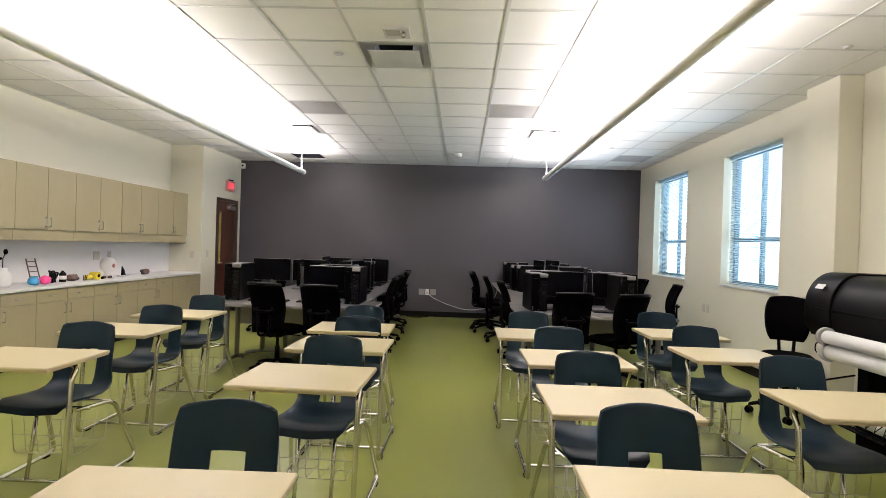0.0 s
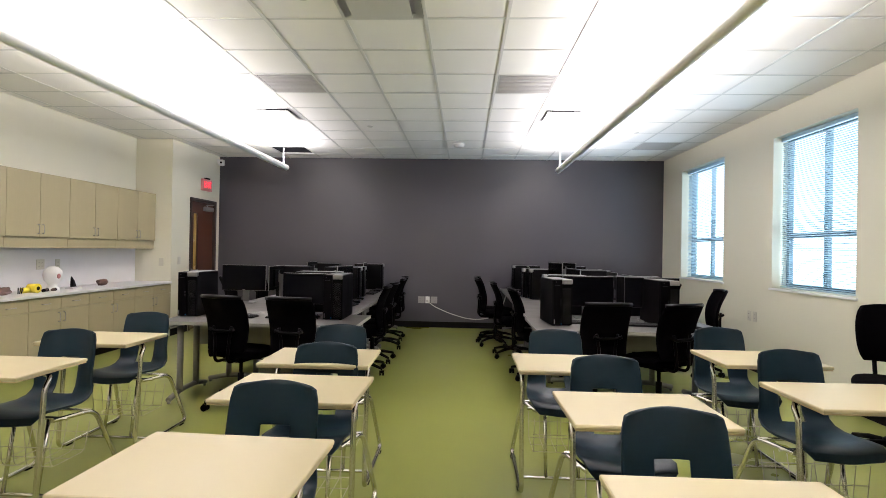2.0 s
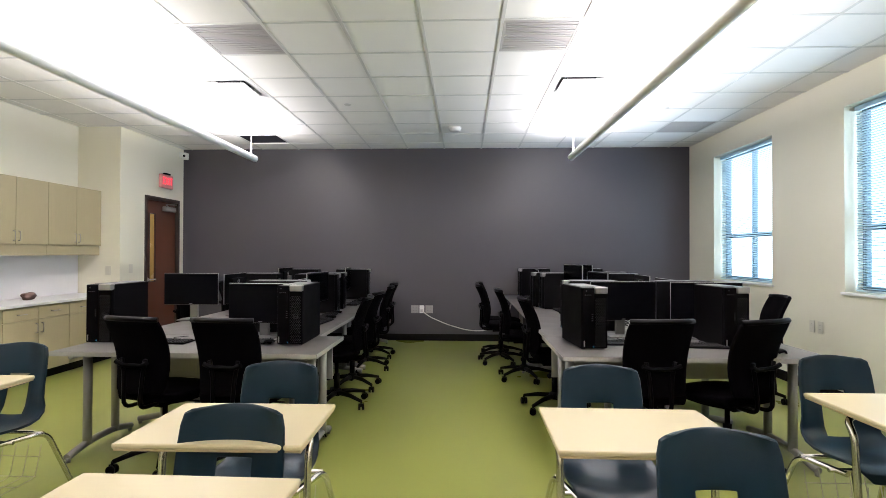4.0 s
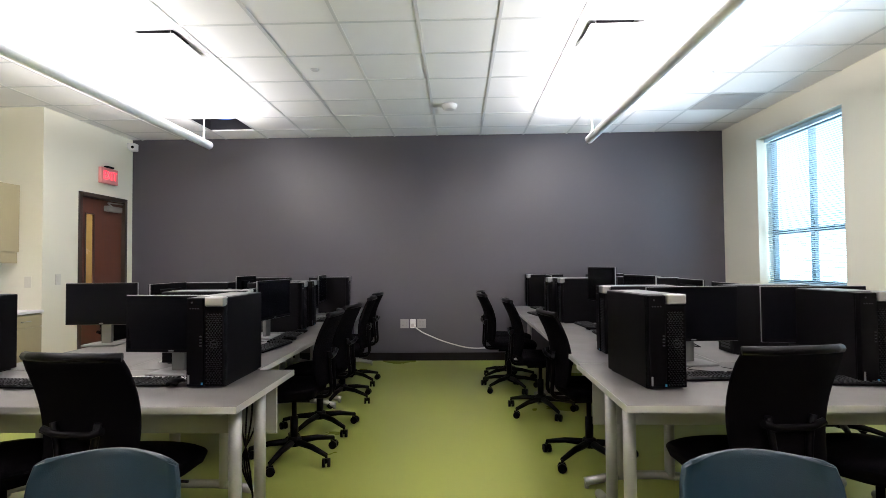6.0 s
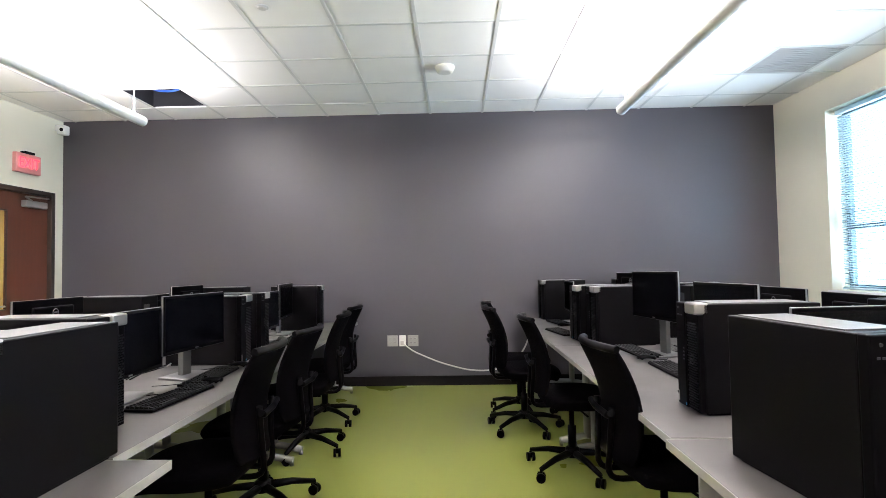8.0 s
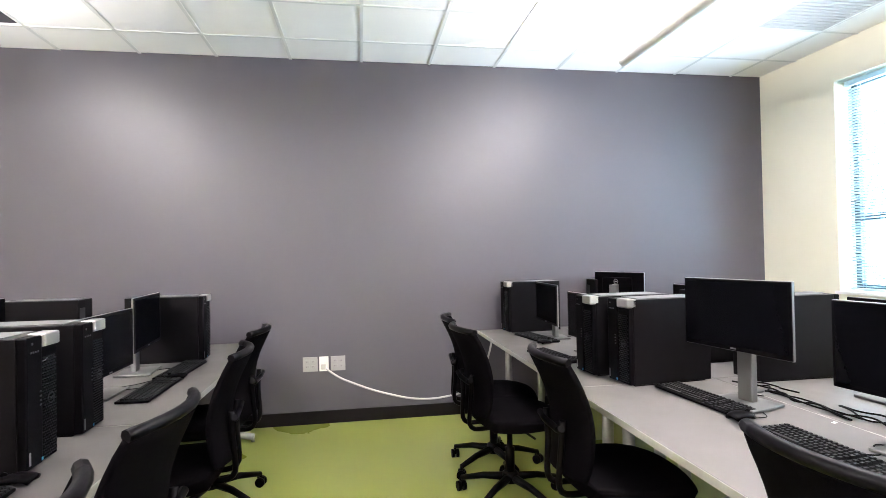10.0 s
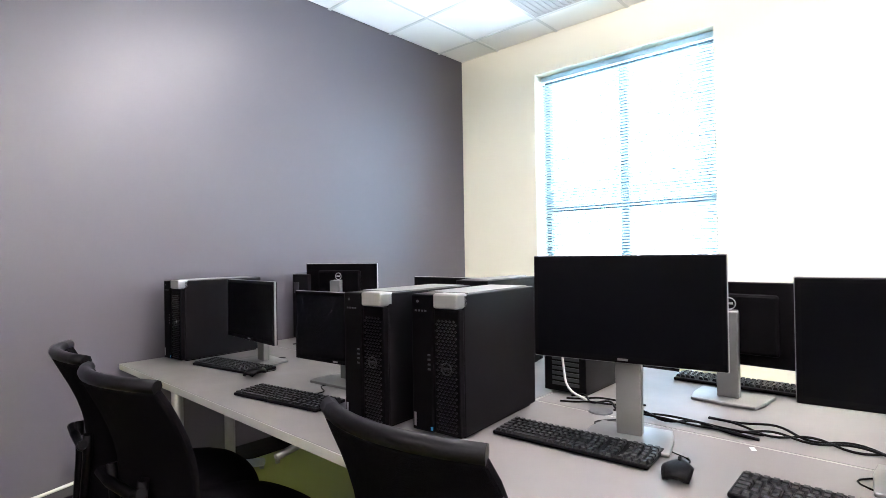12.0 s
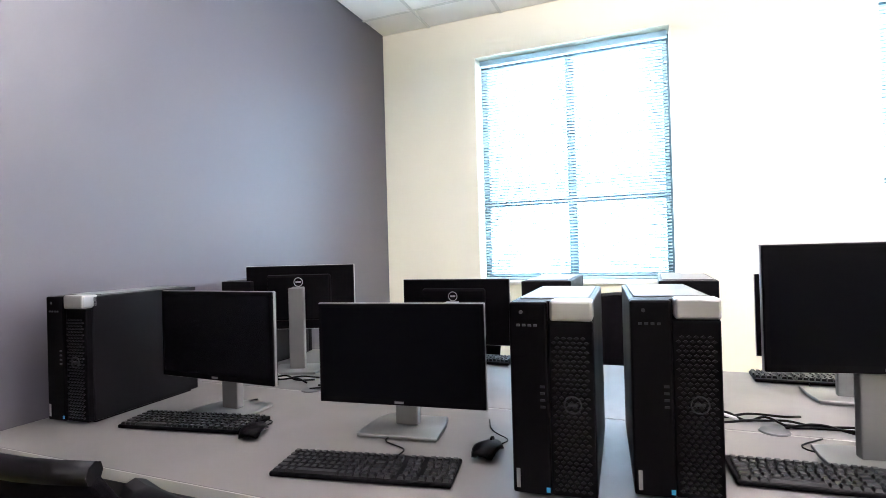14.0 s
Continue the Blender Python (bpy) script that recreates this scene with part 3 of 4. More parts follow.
# ---- cabinets ----
def base_cabinet(y0, y1):
    e = empty("base_cabinet", pose(XA, y0, 0))
    w = y1 - y0
    boxpart("body", (0.012, 0.56, 0.001, w - 0.001, 0.10, 0.805), CABINET, e)
    boxpart("kick", (0.012, 0.50, 0.001, w - 0.001, 0, 0.10), RUBBER, e)
    for k in range(2):
        a, b = k * w / 2 + 0.003, (k + 1) * w / 2 - 0.003
        d = boxpart("drawer", (0.561, 0.58, a, b, 0.665, 0.79), CABINET, e, 0.0015)
        c = (a + b) / 2
        bm = bmesh.new()
        tube(bm, bend([(0.58, c - 0.05, 0.73), (0.605, c - 0.05, 0.73), (0.605, c + 0.05, 0.73), (0.58, c + 0.05, 0.73)], 0.015), 0.004, 6)
        part("handle", bm, SILVER, d)
        d = boxpart("door", (0.561, 0.58, a, b, 0.105, 0.659), CABINET, e, 0.0015)
        c = b - 0.035 if k == 0 else a + 0.035
        bm = bmesh.new()
        tube(bm, bend([(0.58, c, 0.52), (0.605, c, 0.52), (0.605, c, 0.62), (0.58, c, 0.62)], 0.015), 0.004, 6)
        part("handle", bm, SILVER, d)
    return tagged(e, "tan laminate base cabinet with drawers and steel pulls", "cabinet", "base cabinets")


def wall_cabinet(y0, y1):
    e = empty("wall_cabinet", pose(XA, y0, 1.45))
    w = y1 - y0
    boxpart("body", (0.0, 0.30, 0.001, w - 0.001, 0, 0.72), CABINET, e)
    boxpart("valance", (0.27, 0.298, 0.001, w - 0.001, -0.12, -0.001), CABINET, e)
    for k in range(2):
        a, b = k * w / 2 + 0.0025, (k + 1) * w / 2 - 0.0025
        d = boxpart("door", (0.301, 0.32, a, b, 0.002, 0.718), CABINET, e, 0.0015)
        c = b - 0.03 if k == 0 else a + 0.03
        bm = bmesh.new()
        tube(bm, bend([(0.32, c, 0.04), (0.345, c, 0.04), (0.345, c, 0.14), (0.32, c, 0.14)], 0.015), 0.004, 6)
        part("handle", bm, SILVER, d)
    return tagged(e, "tan laminate wall cabinet with two flat doors", "cabinet", "wall cabinets")


CW = 0.86
for k in range(10):
    y1 = YA - 0.002 - k * CW
    base_cabinet(y1 - CW, y1)
    wall_cabinet(y1 - CW, y1)
CY0 = YA - 10 * CW
COUNTER_Z = 0.835
e = empty("countertop")
boxpart("slab", (XA + 0.002, XA + 0.60, CY0, YA - 0.002, 0.806, COUNTER_Z), COUNTER, e, 0.004)
boxpart("backsplash", (XA, XA + 0.010, CY0, YA - 0.002, COUNTER_Z + 0.001, 1.448), COUNTER, e)
tagged(e, "white laminate countertop with matching backsplash", "countertop")


# ---- things on the counter ----
def blob(bm, c, s, n=12, seed=0, rough=0.0):
    r = bmesh.ops.create_icosphere(bm, subdivisions=3, radius=1)
    for v in r["verts"]:
        k = 1 + rough * noise.noise(v.co * 1.7 + Vector((seed * 3.1, 0, 0)))
        v.co = Vector((c[0] + v.co.x * s[0] * k, c[1] + v.co.y * s[1] * k, c[2] + v.co.z * s[2] * k))
    for f in bm.faces:
        f.smooth = True


def small(name, mat, label, cat, build, m, extra=()):
    e = empty(name, m)
    bm = bmesh.new()
    build(bm)
    part("body", bm, mat, e)
    for nm, mt, fn in extra:
        bm = bmesh.new()
        fn(bm)
        part(nm, bm, mt, e)
    return tagged(e, label, cat)


def on_counter(y, x=-4.20, rz=0):
    return pose(x, y, COUNTER_Z, 0, 0, rz)


small("foam_head_form", PAPER, "white plain head-shaped foam form on the counter", "display form",
      lambda bm: (lathe(bm, [(0.075, 0), (0.07, 0.02), (0.045, 0.05), (0.05, 0.08), (0.085, 0.12), (0.098, 0.18), (0.09, 0.23), (0.055, 0.27), (0.01, 0.285)], 20)),
      on_counter(5.98), [("badge", material("dull_red", (0.45, 0.2, 0.18), 0.6), lambda bm: blob(bm, (0.09, -0.02, 0.17), (0.012, 0.025, 0.03)))])
small("wrapped_jar", PAPER, "clear and white wrapped jar with a wire stem", "jar",
      lambda bm: lathe(bm, [(0.06, 0), (0.085, 0.03), (0.09, 0.10), (0.07, 0.15), (0.04, 0.17), (0.045, 0.20)], 18), on_counter(4.36),
      [("stem", BLACK, lambda bm: (tube(bm, [(0, 0, 0.2), (0.01, -0.01, 0.3), (0.02, 0.01, 0.36)], 0.004, 6), blob(bm, (0.02, 0.01, 0.37), (0.02, 0.02, 0.03)), blob(bm, (0, -0.03, 0.3), (0.015, 0.02, 0.015)))) ])


def ladder(bm):
    for y in (-0.06, 0.06):
        tube(bm, [(0.05, y * 1.1, 0), (-0.03, y, 0.29)], 0.006, 6)
    for k in range(5):
        t = 0.12 + k * 0.19
        tube(bm, [(0.05 - 0.08 * t, -0.065, 0.29 * t), (0.05 - 0.08 * t, 0.065, 0.29 * t)], 0.005, 6)


small("model_ladder", BROWN, "small dark wooden model ladder on the counter", "model ladder", ladder, on_counter(4.74))
small("foam_ball", PINK, "hot pink lumpy foam ball on the counter", "foam ball", lambda bm: blob(bm, (0, 0, 0.05), (0.055, 0.06, 0.05), rough=0.15), on_counter(4.80, -4.10))
small("foam_ball", CYAN, "bright blue lumpy foam ball on the counter", "foam ball", lambda bm: blob(bm, (0, 0, 0.05), (0.05, 0.06, 0.05), rough=0.2, seed=2), on_counter(4.64, -4.10))
small("dark_sculpture", SATIN, "dark bent metal scrap sculpture on the counter", "sculpture",
      lambda bm: [tube(bm, bend([(0.02 * math.sin(k), -0.08 + 0.03 * k, 0.0), (0.03, -0.06 + 0.03 * k, 0.10 + 0.02 * (k % 3)), (-0.03, -0.02 + 0.02 * k, 0.15 - 0.01 * k), (0.0, 0.05, 0.0)], 0.03), 0.010, 6) for k in range(5)], on_counter(5.02))
small("dark_bottle", BLACK, "small black upright bottle on the counter", "bottle", lambda bm: lathe(bm, [(0.035, 0), (0.038, 0.09), (0.03, 0.11), (0.015, 0.12), (0.015, 0.135)], 16), on_counter(5.18, -4.20),
      [("label", PAPER, lambda bm: lathe(bm, [(0.039, 0.03), (0.039, 0.075)], 16))])
small("clay_lump", BROWN, "dark brown uneven clay lump on the counter", "clay model", lambda bm: blob(bm, (0, 0, 0.04), (0.06, 0.09, 0.04), rough=0.5, seed=4), on_counter(5.33))
small("clay_lump", BROWN, "brown cone-shaped clay piece on the counter", "clay model", lambda bm: blob(bm, (0, 0, 0.04), (0.05, 0.09, 0.042), rough=0.35, seed=7), on_counter(6.86, -4.24))


def roll(bm):
    tube(bm, [(-0.05, 0, 0.05), (0.05, 0, 0.05)], 0.05, 18)
    tube(bm, [(-0.03, -0.12, 0.03), (-0.02, -0.04, 0.035)], 0.03, 12)


small("tape_roll", YELLOW, "yellow plastic roll and spool on the counter", "tape roll", roll, on_counter(5.66, -4.15),
      [("core", BLACK, lambda bm: tube(bm, [(0.0505, 0, 0.05), (0.053, 0, 0.05)], 0.022, 14)), ("pegs", BLACK, lambda bm: [tube(bm, [(0, -0.20 + 0.02 * k, 0), (0.01, -0.21 + 0.03 * k, 0.07)], 0.005, 6) for k in range(3)])])
for k in range(6):
    small("scrap_bead", BROWN if k % 2 else BLACK, "small dark scrap bead lying on the counter", "bead", lambda bm: blob(bm, (0, 0, 0.018), (0.02, 0.026, 0.018), rough=0.3, seed=k), on_counter(5.76 + 0.045 * k, -4.12 - 0.02 * (k % 3)))
small("paper_fin", BLACK, "black triangular card fin on a white base", "card model", lambda bm: sheet(bm, [[(0, -0.05, 0.02), (0, 0.05, 0.02)], [(0, -0.045, 0.09), (0, 0.02, 0.09)], [(0, -0.04, 0.15), (0, -0.03, 0.15)]], 0.006), on_counter(6.30),
      [("base", PAPER, lambda bm: box(bm, -0.05, 0.05, -0.07, 0.08, 0, 0.02))])


# ---- student desks with joined chairs ----
def student_desk():
    """The pupil faces -y; the table top's near edge is y = 0, its middle x = 0."""
    e = empty("student_desk")
    bm = bmesh.new()
    box(bm, -0.285, 0.285, 0, 0.46, 0.685, 0.702, 0)
    t = part("desktop", bm, TOPBEIGE, e, 0.006)
    bm = bmesh.new()
    box(bm, -0.281, 0.281, 0.004, 0.456, 0.678, 0.6849, 0)
    part("edge_band", bm, EDGEBEIGE, e, 0.002)
    boxpart("bracket", (-0.24, 0.24, 0.10, 0.30, 0.664, 0.6779), BLACK, e, 0.003)
    r = 0.0125
    for s in (-1, 1):
        bm = bmesh.new()
        x = s * 0.245
        pts = bend([(s * 0.16, 0.30, 0.702), (x, 0.26, 0.695), (x, 0.22, 0.64), (x, 0.17, 0.013), (x, 0.80, 0.013), (x * 0.82, 0.64, 0.405), (x * 0.6, 0.40, 0.415)], 0.06, 5)
        tube(bm, pts, r, 10)
        part("leg", bm, CHROME, e)
        for y in (0.26, 0.72):
            boxpart("glide", (x - 0.016, x + 0.016, y - 0.025, y + 0.025, 0.0, 0.010), BLACK, e, 0.003)
    bm = bmesh.new()
    tube(bm, [(-0.19, 0.45, 0.413), (0.19, 0.45, 0.413)], 0.010, 8)
    tube(bm, [(-0.2, 0.62, 0.407), (0.2, 0.62, 0.407)], 0.010, 8)
    for s in (-0.09, 0.09):
        tube(bm, [(s, 0.45, 0.41), (s, 0.38, 0.02)], 0.010, 8)
    tube(bm, [(-0.245, 0.38, 0.018), (0.245, 0.38, 0.018)], 0.010, 8)
    part("brace", bm, CHROME, e)
    # wire book basket
    bm = bmesh.new()
    for k in range(6):
        x = -0.16 + 0.064 * k
        tube(bm, bend([(x, 0.36, 0.38), (x, 0.38, 0.17), (x, 0.62, 0.17), (x, 0.66, 0.33)], 0.03, 3), 0.0022, 5)
    for y, z in ((0.37, 0.28), (0.38, 0.175), (0.50, 0.172), (0.62, 0.175), (0.65, 0.27)):
        tube(bm, [(-0.165, y, z), (0.165, y, z)], 0.0022, 5)
    part("basket", bm, WIRE, e)
    # moulded shell: seat and back in one, with an opening above the seat
    bm = bmesh.new()
    prof = [(0.26, 0.395, 0.165), (0.275, 0.425, 0.195), (0.32, 0.437, 0.208), (0.4, 0.43, 0.212), (0.48, 0.422, 0.212), (0.56, 0.42, 0.208), (0.62, 0.43, 0.203), (0.66, 0.455, 0.198), (0.685, 0.49, 0.194), (0.702, 0.54, 0.19), (0.715, 0.6, 0.187), (0.725, 0.65, 0.186), (0.735, 0.7, 0.184), (0.745, 0.75, 0.18), (0.752, 0.785, 0.17), (0.758, 0.805, 0.145)]
    cols = 13
    rows = []
    for i, (y, z, hw) in enumerate(prof):
        row = []
        for j in range(cols):
            u = -1 + 2 * j / (cols - 1)
            up = max(0.0, min(1.0, (z - 0.45) / 0.1))
            lift = 0.020 * u * u * (1 - up) - (0.02 * max(0, abs(u) - 0.6) if i < 2 else 0)
            fwd = -0.045 * u * u * up
            row.append((u * hw, y + fwd, z + lift - (0.012 * u * u if i == len(prof) - 1 else 0)))
        rows.append(row)
    sheet(bm, rows, 0.012, keep=lambda i, j: not (8 <= i <= 10 and 4 <= j <= 7) and not (7 <= i <= 7 and 4 <= j <= 7))
    part("seat_shell", bm, SHELL, e, 0.004)
    for c in e.children:
        kind = c.name.split(".")[0]
        c.data.transform(Matrix.Diagonal((0.95 if kind == "seat_shell" else 1.08, 1.0, {"seat_shell": 1.07, "desktop": 1.068, "edge_band": 1.068, "bracket": 1.068}.get(kind, 1.0), 1)))
    return tagged(e, "chrome sled desk, beige top, joined dark teal plastic chair", "student desk", "student desks")


DESKS = [(-0.23, 2.92, 0), (-0.165, 2.24, -1), (-0.155, 1.40, -1), (-0.14, 0.10, 1),
         (1.19, 2.92, 0), (1.305, 2.07, 1), (1.285, 1.19, 0), (1.26, 0.25, 0),
         (-1.85, 3.34, -1), (-1.80, 2.48, 0), (-1.70, 1.55, 1),
         (2.40, 3.20, 1), (2.38, 2.36, 1), (2.40, 1.28, 0), (2.40, 0.32, 0)]
first = None
for x, y, a in DESKS:
    m = pose(x, y, 0, 0, 0, a + random.uniform(-1, 1))
    if first is None:
        first = student_desk()
        first.matrix_basis = m
    else:
        copy_thing(first, m)


# ---- office chairs ----
def office_chair(round_back=False):
    """Faces +y."""
    e = empty("office_chair")
    bm = bmesh.new()
    for k in range(5):
        a = radians(72 * k + 20)
        c, s = math.cos(a), math.sin(a)
        tube(bm, [(0.03 * c, 0.03 * s, 0.115), (0.16 * c, 0.16 * s, 0.105), (0.29 * c, 0.29 * s, 0.075)], 0.024, 8, r1=0.014)
        tube(bm, [(0.29 * c, 0.29 * s, 0.08), (0.29 * c, 0.29 * s, 0.045)], 0.008, 6)
    lathe(bm, [(0.045, 0.09), (0.045, 0.14), (0.03, 0.15)], 14)
    part("base", bm, BLACK, e, 0.0)
    for k in range(5):
        a = radians(72 * k + 20)
        bm = bmesh.new()
        for o in (-0.016, 0.016):
            tube(bm, [(o - 0.009, 0, 0.029), (o + 0.009, 0, 0.029)], 0.028, 14)
        box(bm, -0.007, 0.007, -0.02, 0.02, 0.03, 0.06)
        part("caster", bm, BLACK, e, m=pose(0.29 * math.cos(a), 0.29 * math.sin(a), 0, 0, 0, 72 * k + 60))
    bm = bmesh.new()
    lathe(bm, [(0.026, 0.14), (0.026, 0.28), (0.016, 0.281), (0.016, 0.40)], 14)
    box(bm, -0.09, 0.09, -0.12, 0.10, 0.395, 0.43)
    tube(bm, [(0.08, 0.02, 0.41), (0.25, 0.04, 0.405)], 0.006, 6)
    part("column", bm, BLACK, e)
    bm = bmesh.new()
    n, rows = 13, []
    for i in range(9):
        v = -1 + 2 * i / 8
        row = []
        for j in range(n):
            u = -1 + 2 * j / (n - 1)
            # square to circle-ish outline
            x = u * math.sqrt(1 - v * v * 0.28) * (0.245 if not round_back else 0.215)
            y = v * math.sqrt(1 - u * u * 0.28) * 0.235 + 0.03
            z = 0.475 - 0.018 * (u * u) ** 2 - (0.035 * max(0, v) ** 3) + 0.008 * v * v
            row.append((x, y, z))
        rows.append(row)
    sheet(bm, rows, 0.07)
    s = part("seat", bm, FABRIC, e, 0.02, 3)
    bm = bmesh.new()
    rows = []
    z0, z1 = (0.60, 0.97) if round_back else (0.505, 0.955)
    for i in range(11):
        t = i / 10
        z = z0 + (z1 - z0) * t
        hw = (0.182 + 0.024 * math.sin(math.pi * min(1, t * 1.1) * 0.62)) * (1 if not round_back else 0.84 * (1 - 1.6 * abs(t - 0.5) ** 3.0))
        hw *= 1.0 - (0.04 if i in (0, 10) else 0)
        row = []
        for j in range(9):
            u = -1 + 2 * j / 8
            y = -0.245 + 0.055 * u * u + 0.035 * math.sin(math.pi * t) - 0.07 * t * t
            row.append((u * hw, y, z + (0.006 * (1 - u * u) if i == 10 else 0)))
        rows.append(row)
    sheet(bm, rows, 0.045 if round_back else 0.026)
    b = part("backrest", bm, FABRIC, e, 0.01, 3)
    if not round_back:
        bm = bmesh.new()
        edge = [rows[10][j] for j in range(9)]
        tube(bm, [(p[0], p[1], p[2] + 0.006) for p in edge], 0.017, 8)
        part("top_rail", bm, SATIN, b)
        bm = bmesh.new()
        for sgn in (-1, 1):
            tube(bm, bend([(sgn * 0.055, -0.05, 0.42), (sgn * 0.06, -0.26, 0.42), (sgn * 0.07, -0.245, 0.62), (sgn * 0.09, -0.245, 0.72)], 0.06), 0.013, 8)
        tube(bm, [(-0.12, -0.262, 0.70), (-0.07, -0.258, 0.68), (0.07, -0.258, 0.68), (0.12, -0.262, 0.70)], 0.014, 8)
        part("back_support", bm, BLACK, e)
        label = "black task chair with mesh back on five casters"
    else:
        bm = bmesh.new()
        for sgn in (-1, 1):
            tube(bm, bend([(sgn * 0.05, -0.05, 0.42), (sgn * 0.05, -0.25, 0.43), (sgn * 0.065, -0.262, 0.68)], 0.06), 0.014, 8)
        part("back_support", bm, BLACK, e)
        label = "black upholstered swivel chair with rounded back"
    return tagged(e, label, "office chair", "office chairs")


CHAIRS = [(1.72, 4.66, 8), (2.27, 4.68, 24), (-0.81, 4.57, -6), (-1.35, 4.60, -14),
          (1.08, 8.28, -96), (1.06, 7.84, -84), (1.25, 7.0, -90), (1.39, 5.90, -86),
          (-0.60, 8.10, 88), (-0.56, 7.40, 96), (-0.54, 6.52, 86), (-0.55, 5.92, 94),
          (3.25, 8.5, 88), (3.25, 7.5, 95), (3.28, 6.3, 82), (-2.45, 8.3, -90), (-2.45, 7.2, -85)]
first = None
for x, y, a in CHAIRS:
    m = pose(x, y, 0, 0, 0, a)
    if first is None:
        first = office_chair()
        first.matrix_basis = m
    else:
        copy_thing(first, m)
c = office_chair(True)
c.matrix_basis = pose(3.50, 3.80, 0, 0, 0, 150) @ Matrix.Diagonal((1, 1, 1.06, 1))


# ---- computer tables ----
def computer_table(w, d):
    """Middle of the top at the origin, w along x, d along y."""
    e = empty("computer_table")
    bm = bmesh.new()
    box(bm, -w / 2 + 0.003, w / 2 - 0.003, -d / 2 + 0.003, d / 2 - 0.003, TABLE_Z - 0.027, TABLE_Z)
    part("tabletop", bm, TABLETOP, e, 0.002)
    bm = bmesh.new()
    for x0, x1, y0, y1 in ((-w / 2, w / 2, -d / 2, -d / 2 + 0.003), (-w / 2, w / 2, d / 2 - 0.003, d / 2), (-w / 2, -w / 2 + 0.003, -d / 2 + 0.003, d / 2 - 0.003), (w / 2 - 0.003, w / 2, -d / 2 + 0.003, d / 2 - 0.003)):
        box(bm, x0, x1, y0, y1, TABLE_Z - 0.028, TABLE_Z - 0.0008)
    part("edge_band", bm, TABLEEDGE, e)
    for s in (-1, 1):
        x = s * (w / 2 - 0.10)
        bm = bmesh.new()
        tube(bm, [(x, -0.14, TABLE_Z - 0.03), (x, -0.14, 0.06)], 0.028, 14)
        tube(bm, [(x, 0.14, TABLE_Z - 0.03), (x, 0.14, 0.06)], 0.028, 14)
        tube(bm, bend([(x, -d / 2 + 0.04, 0.035), (x, -0.14, 0.075), (x, 0.14, 0.075), (x, d / 2 - 0.04, 0.035)], 0.1), 0.024, 10)
        tube(bm, [(x, -d / 2 + 0.06, TABLE_Z - 0.045), (x, d / 2 - 0.06, TABLE_Z - 0.045)], 0.016, 8)
        for y in (-d / 2 + 0.05, d / 2 - 0.05):
            tube(bm, [(x, y, 0.0), (x, y, 0.03)], 0.014, 10)
        part("leg", bm, LEGPAINT, e)
    boxpart("modesty_panel", (-w / 2 + 0.06, w / 2 - 0.06, d / 2 - 0.10, d / 2 - 0.085, 0.42, TABLE_Z - 0.029), LEGPAINT, e, 0.003)
    return tagged(e, "grey laminate computer table with pale steel legs", "table", "computer tables")


TR0, TL0 = 1.22, -0.52
for cx, cy, w, d, a in ((2.03, 4.955, 1.66, 0.85, 0), (-1.20, 4.875, 1.74, 0.72, 0)):
    computer_table(w, d).matrix_basis = pose(cx, cy, 0, 0, 0, a)
base = None
for cx, cy, a in ((TR0 + 0.38, 6.37, -90), (TR0 + 0.38, 8.335, -90), (TR0 + 1.143, 6.37, 90), (TR0 + 1.143, 8.335, 90),
                  (TL0 - 0.38, 6.23, 90), (TL0 - 0.38, 8.195, 90), (TL0 - 1.143, 6.23, -90), (TL0 - 1.143, 8.195, -90)):
    m = pose(cx, cy, 0, 0, 0, a)
    if base is None:
        base = computer_table(1.96, 0.76)
        base.matrix_basis = m
    else:
        copy_thing(base, m)


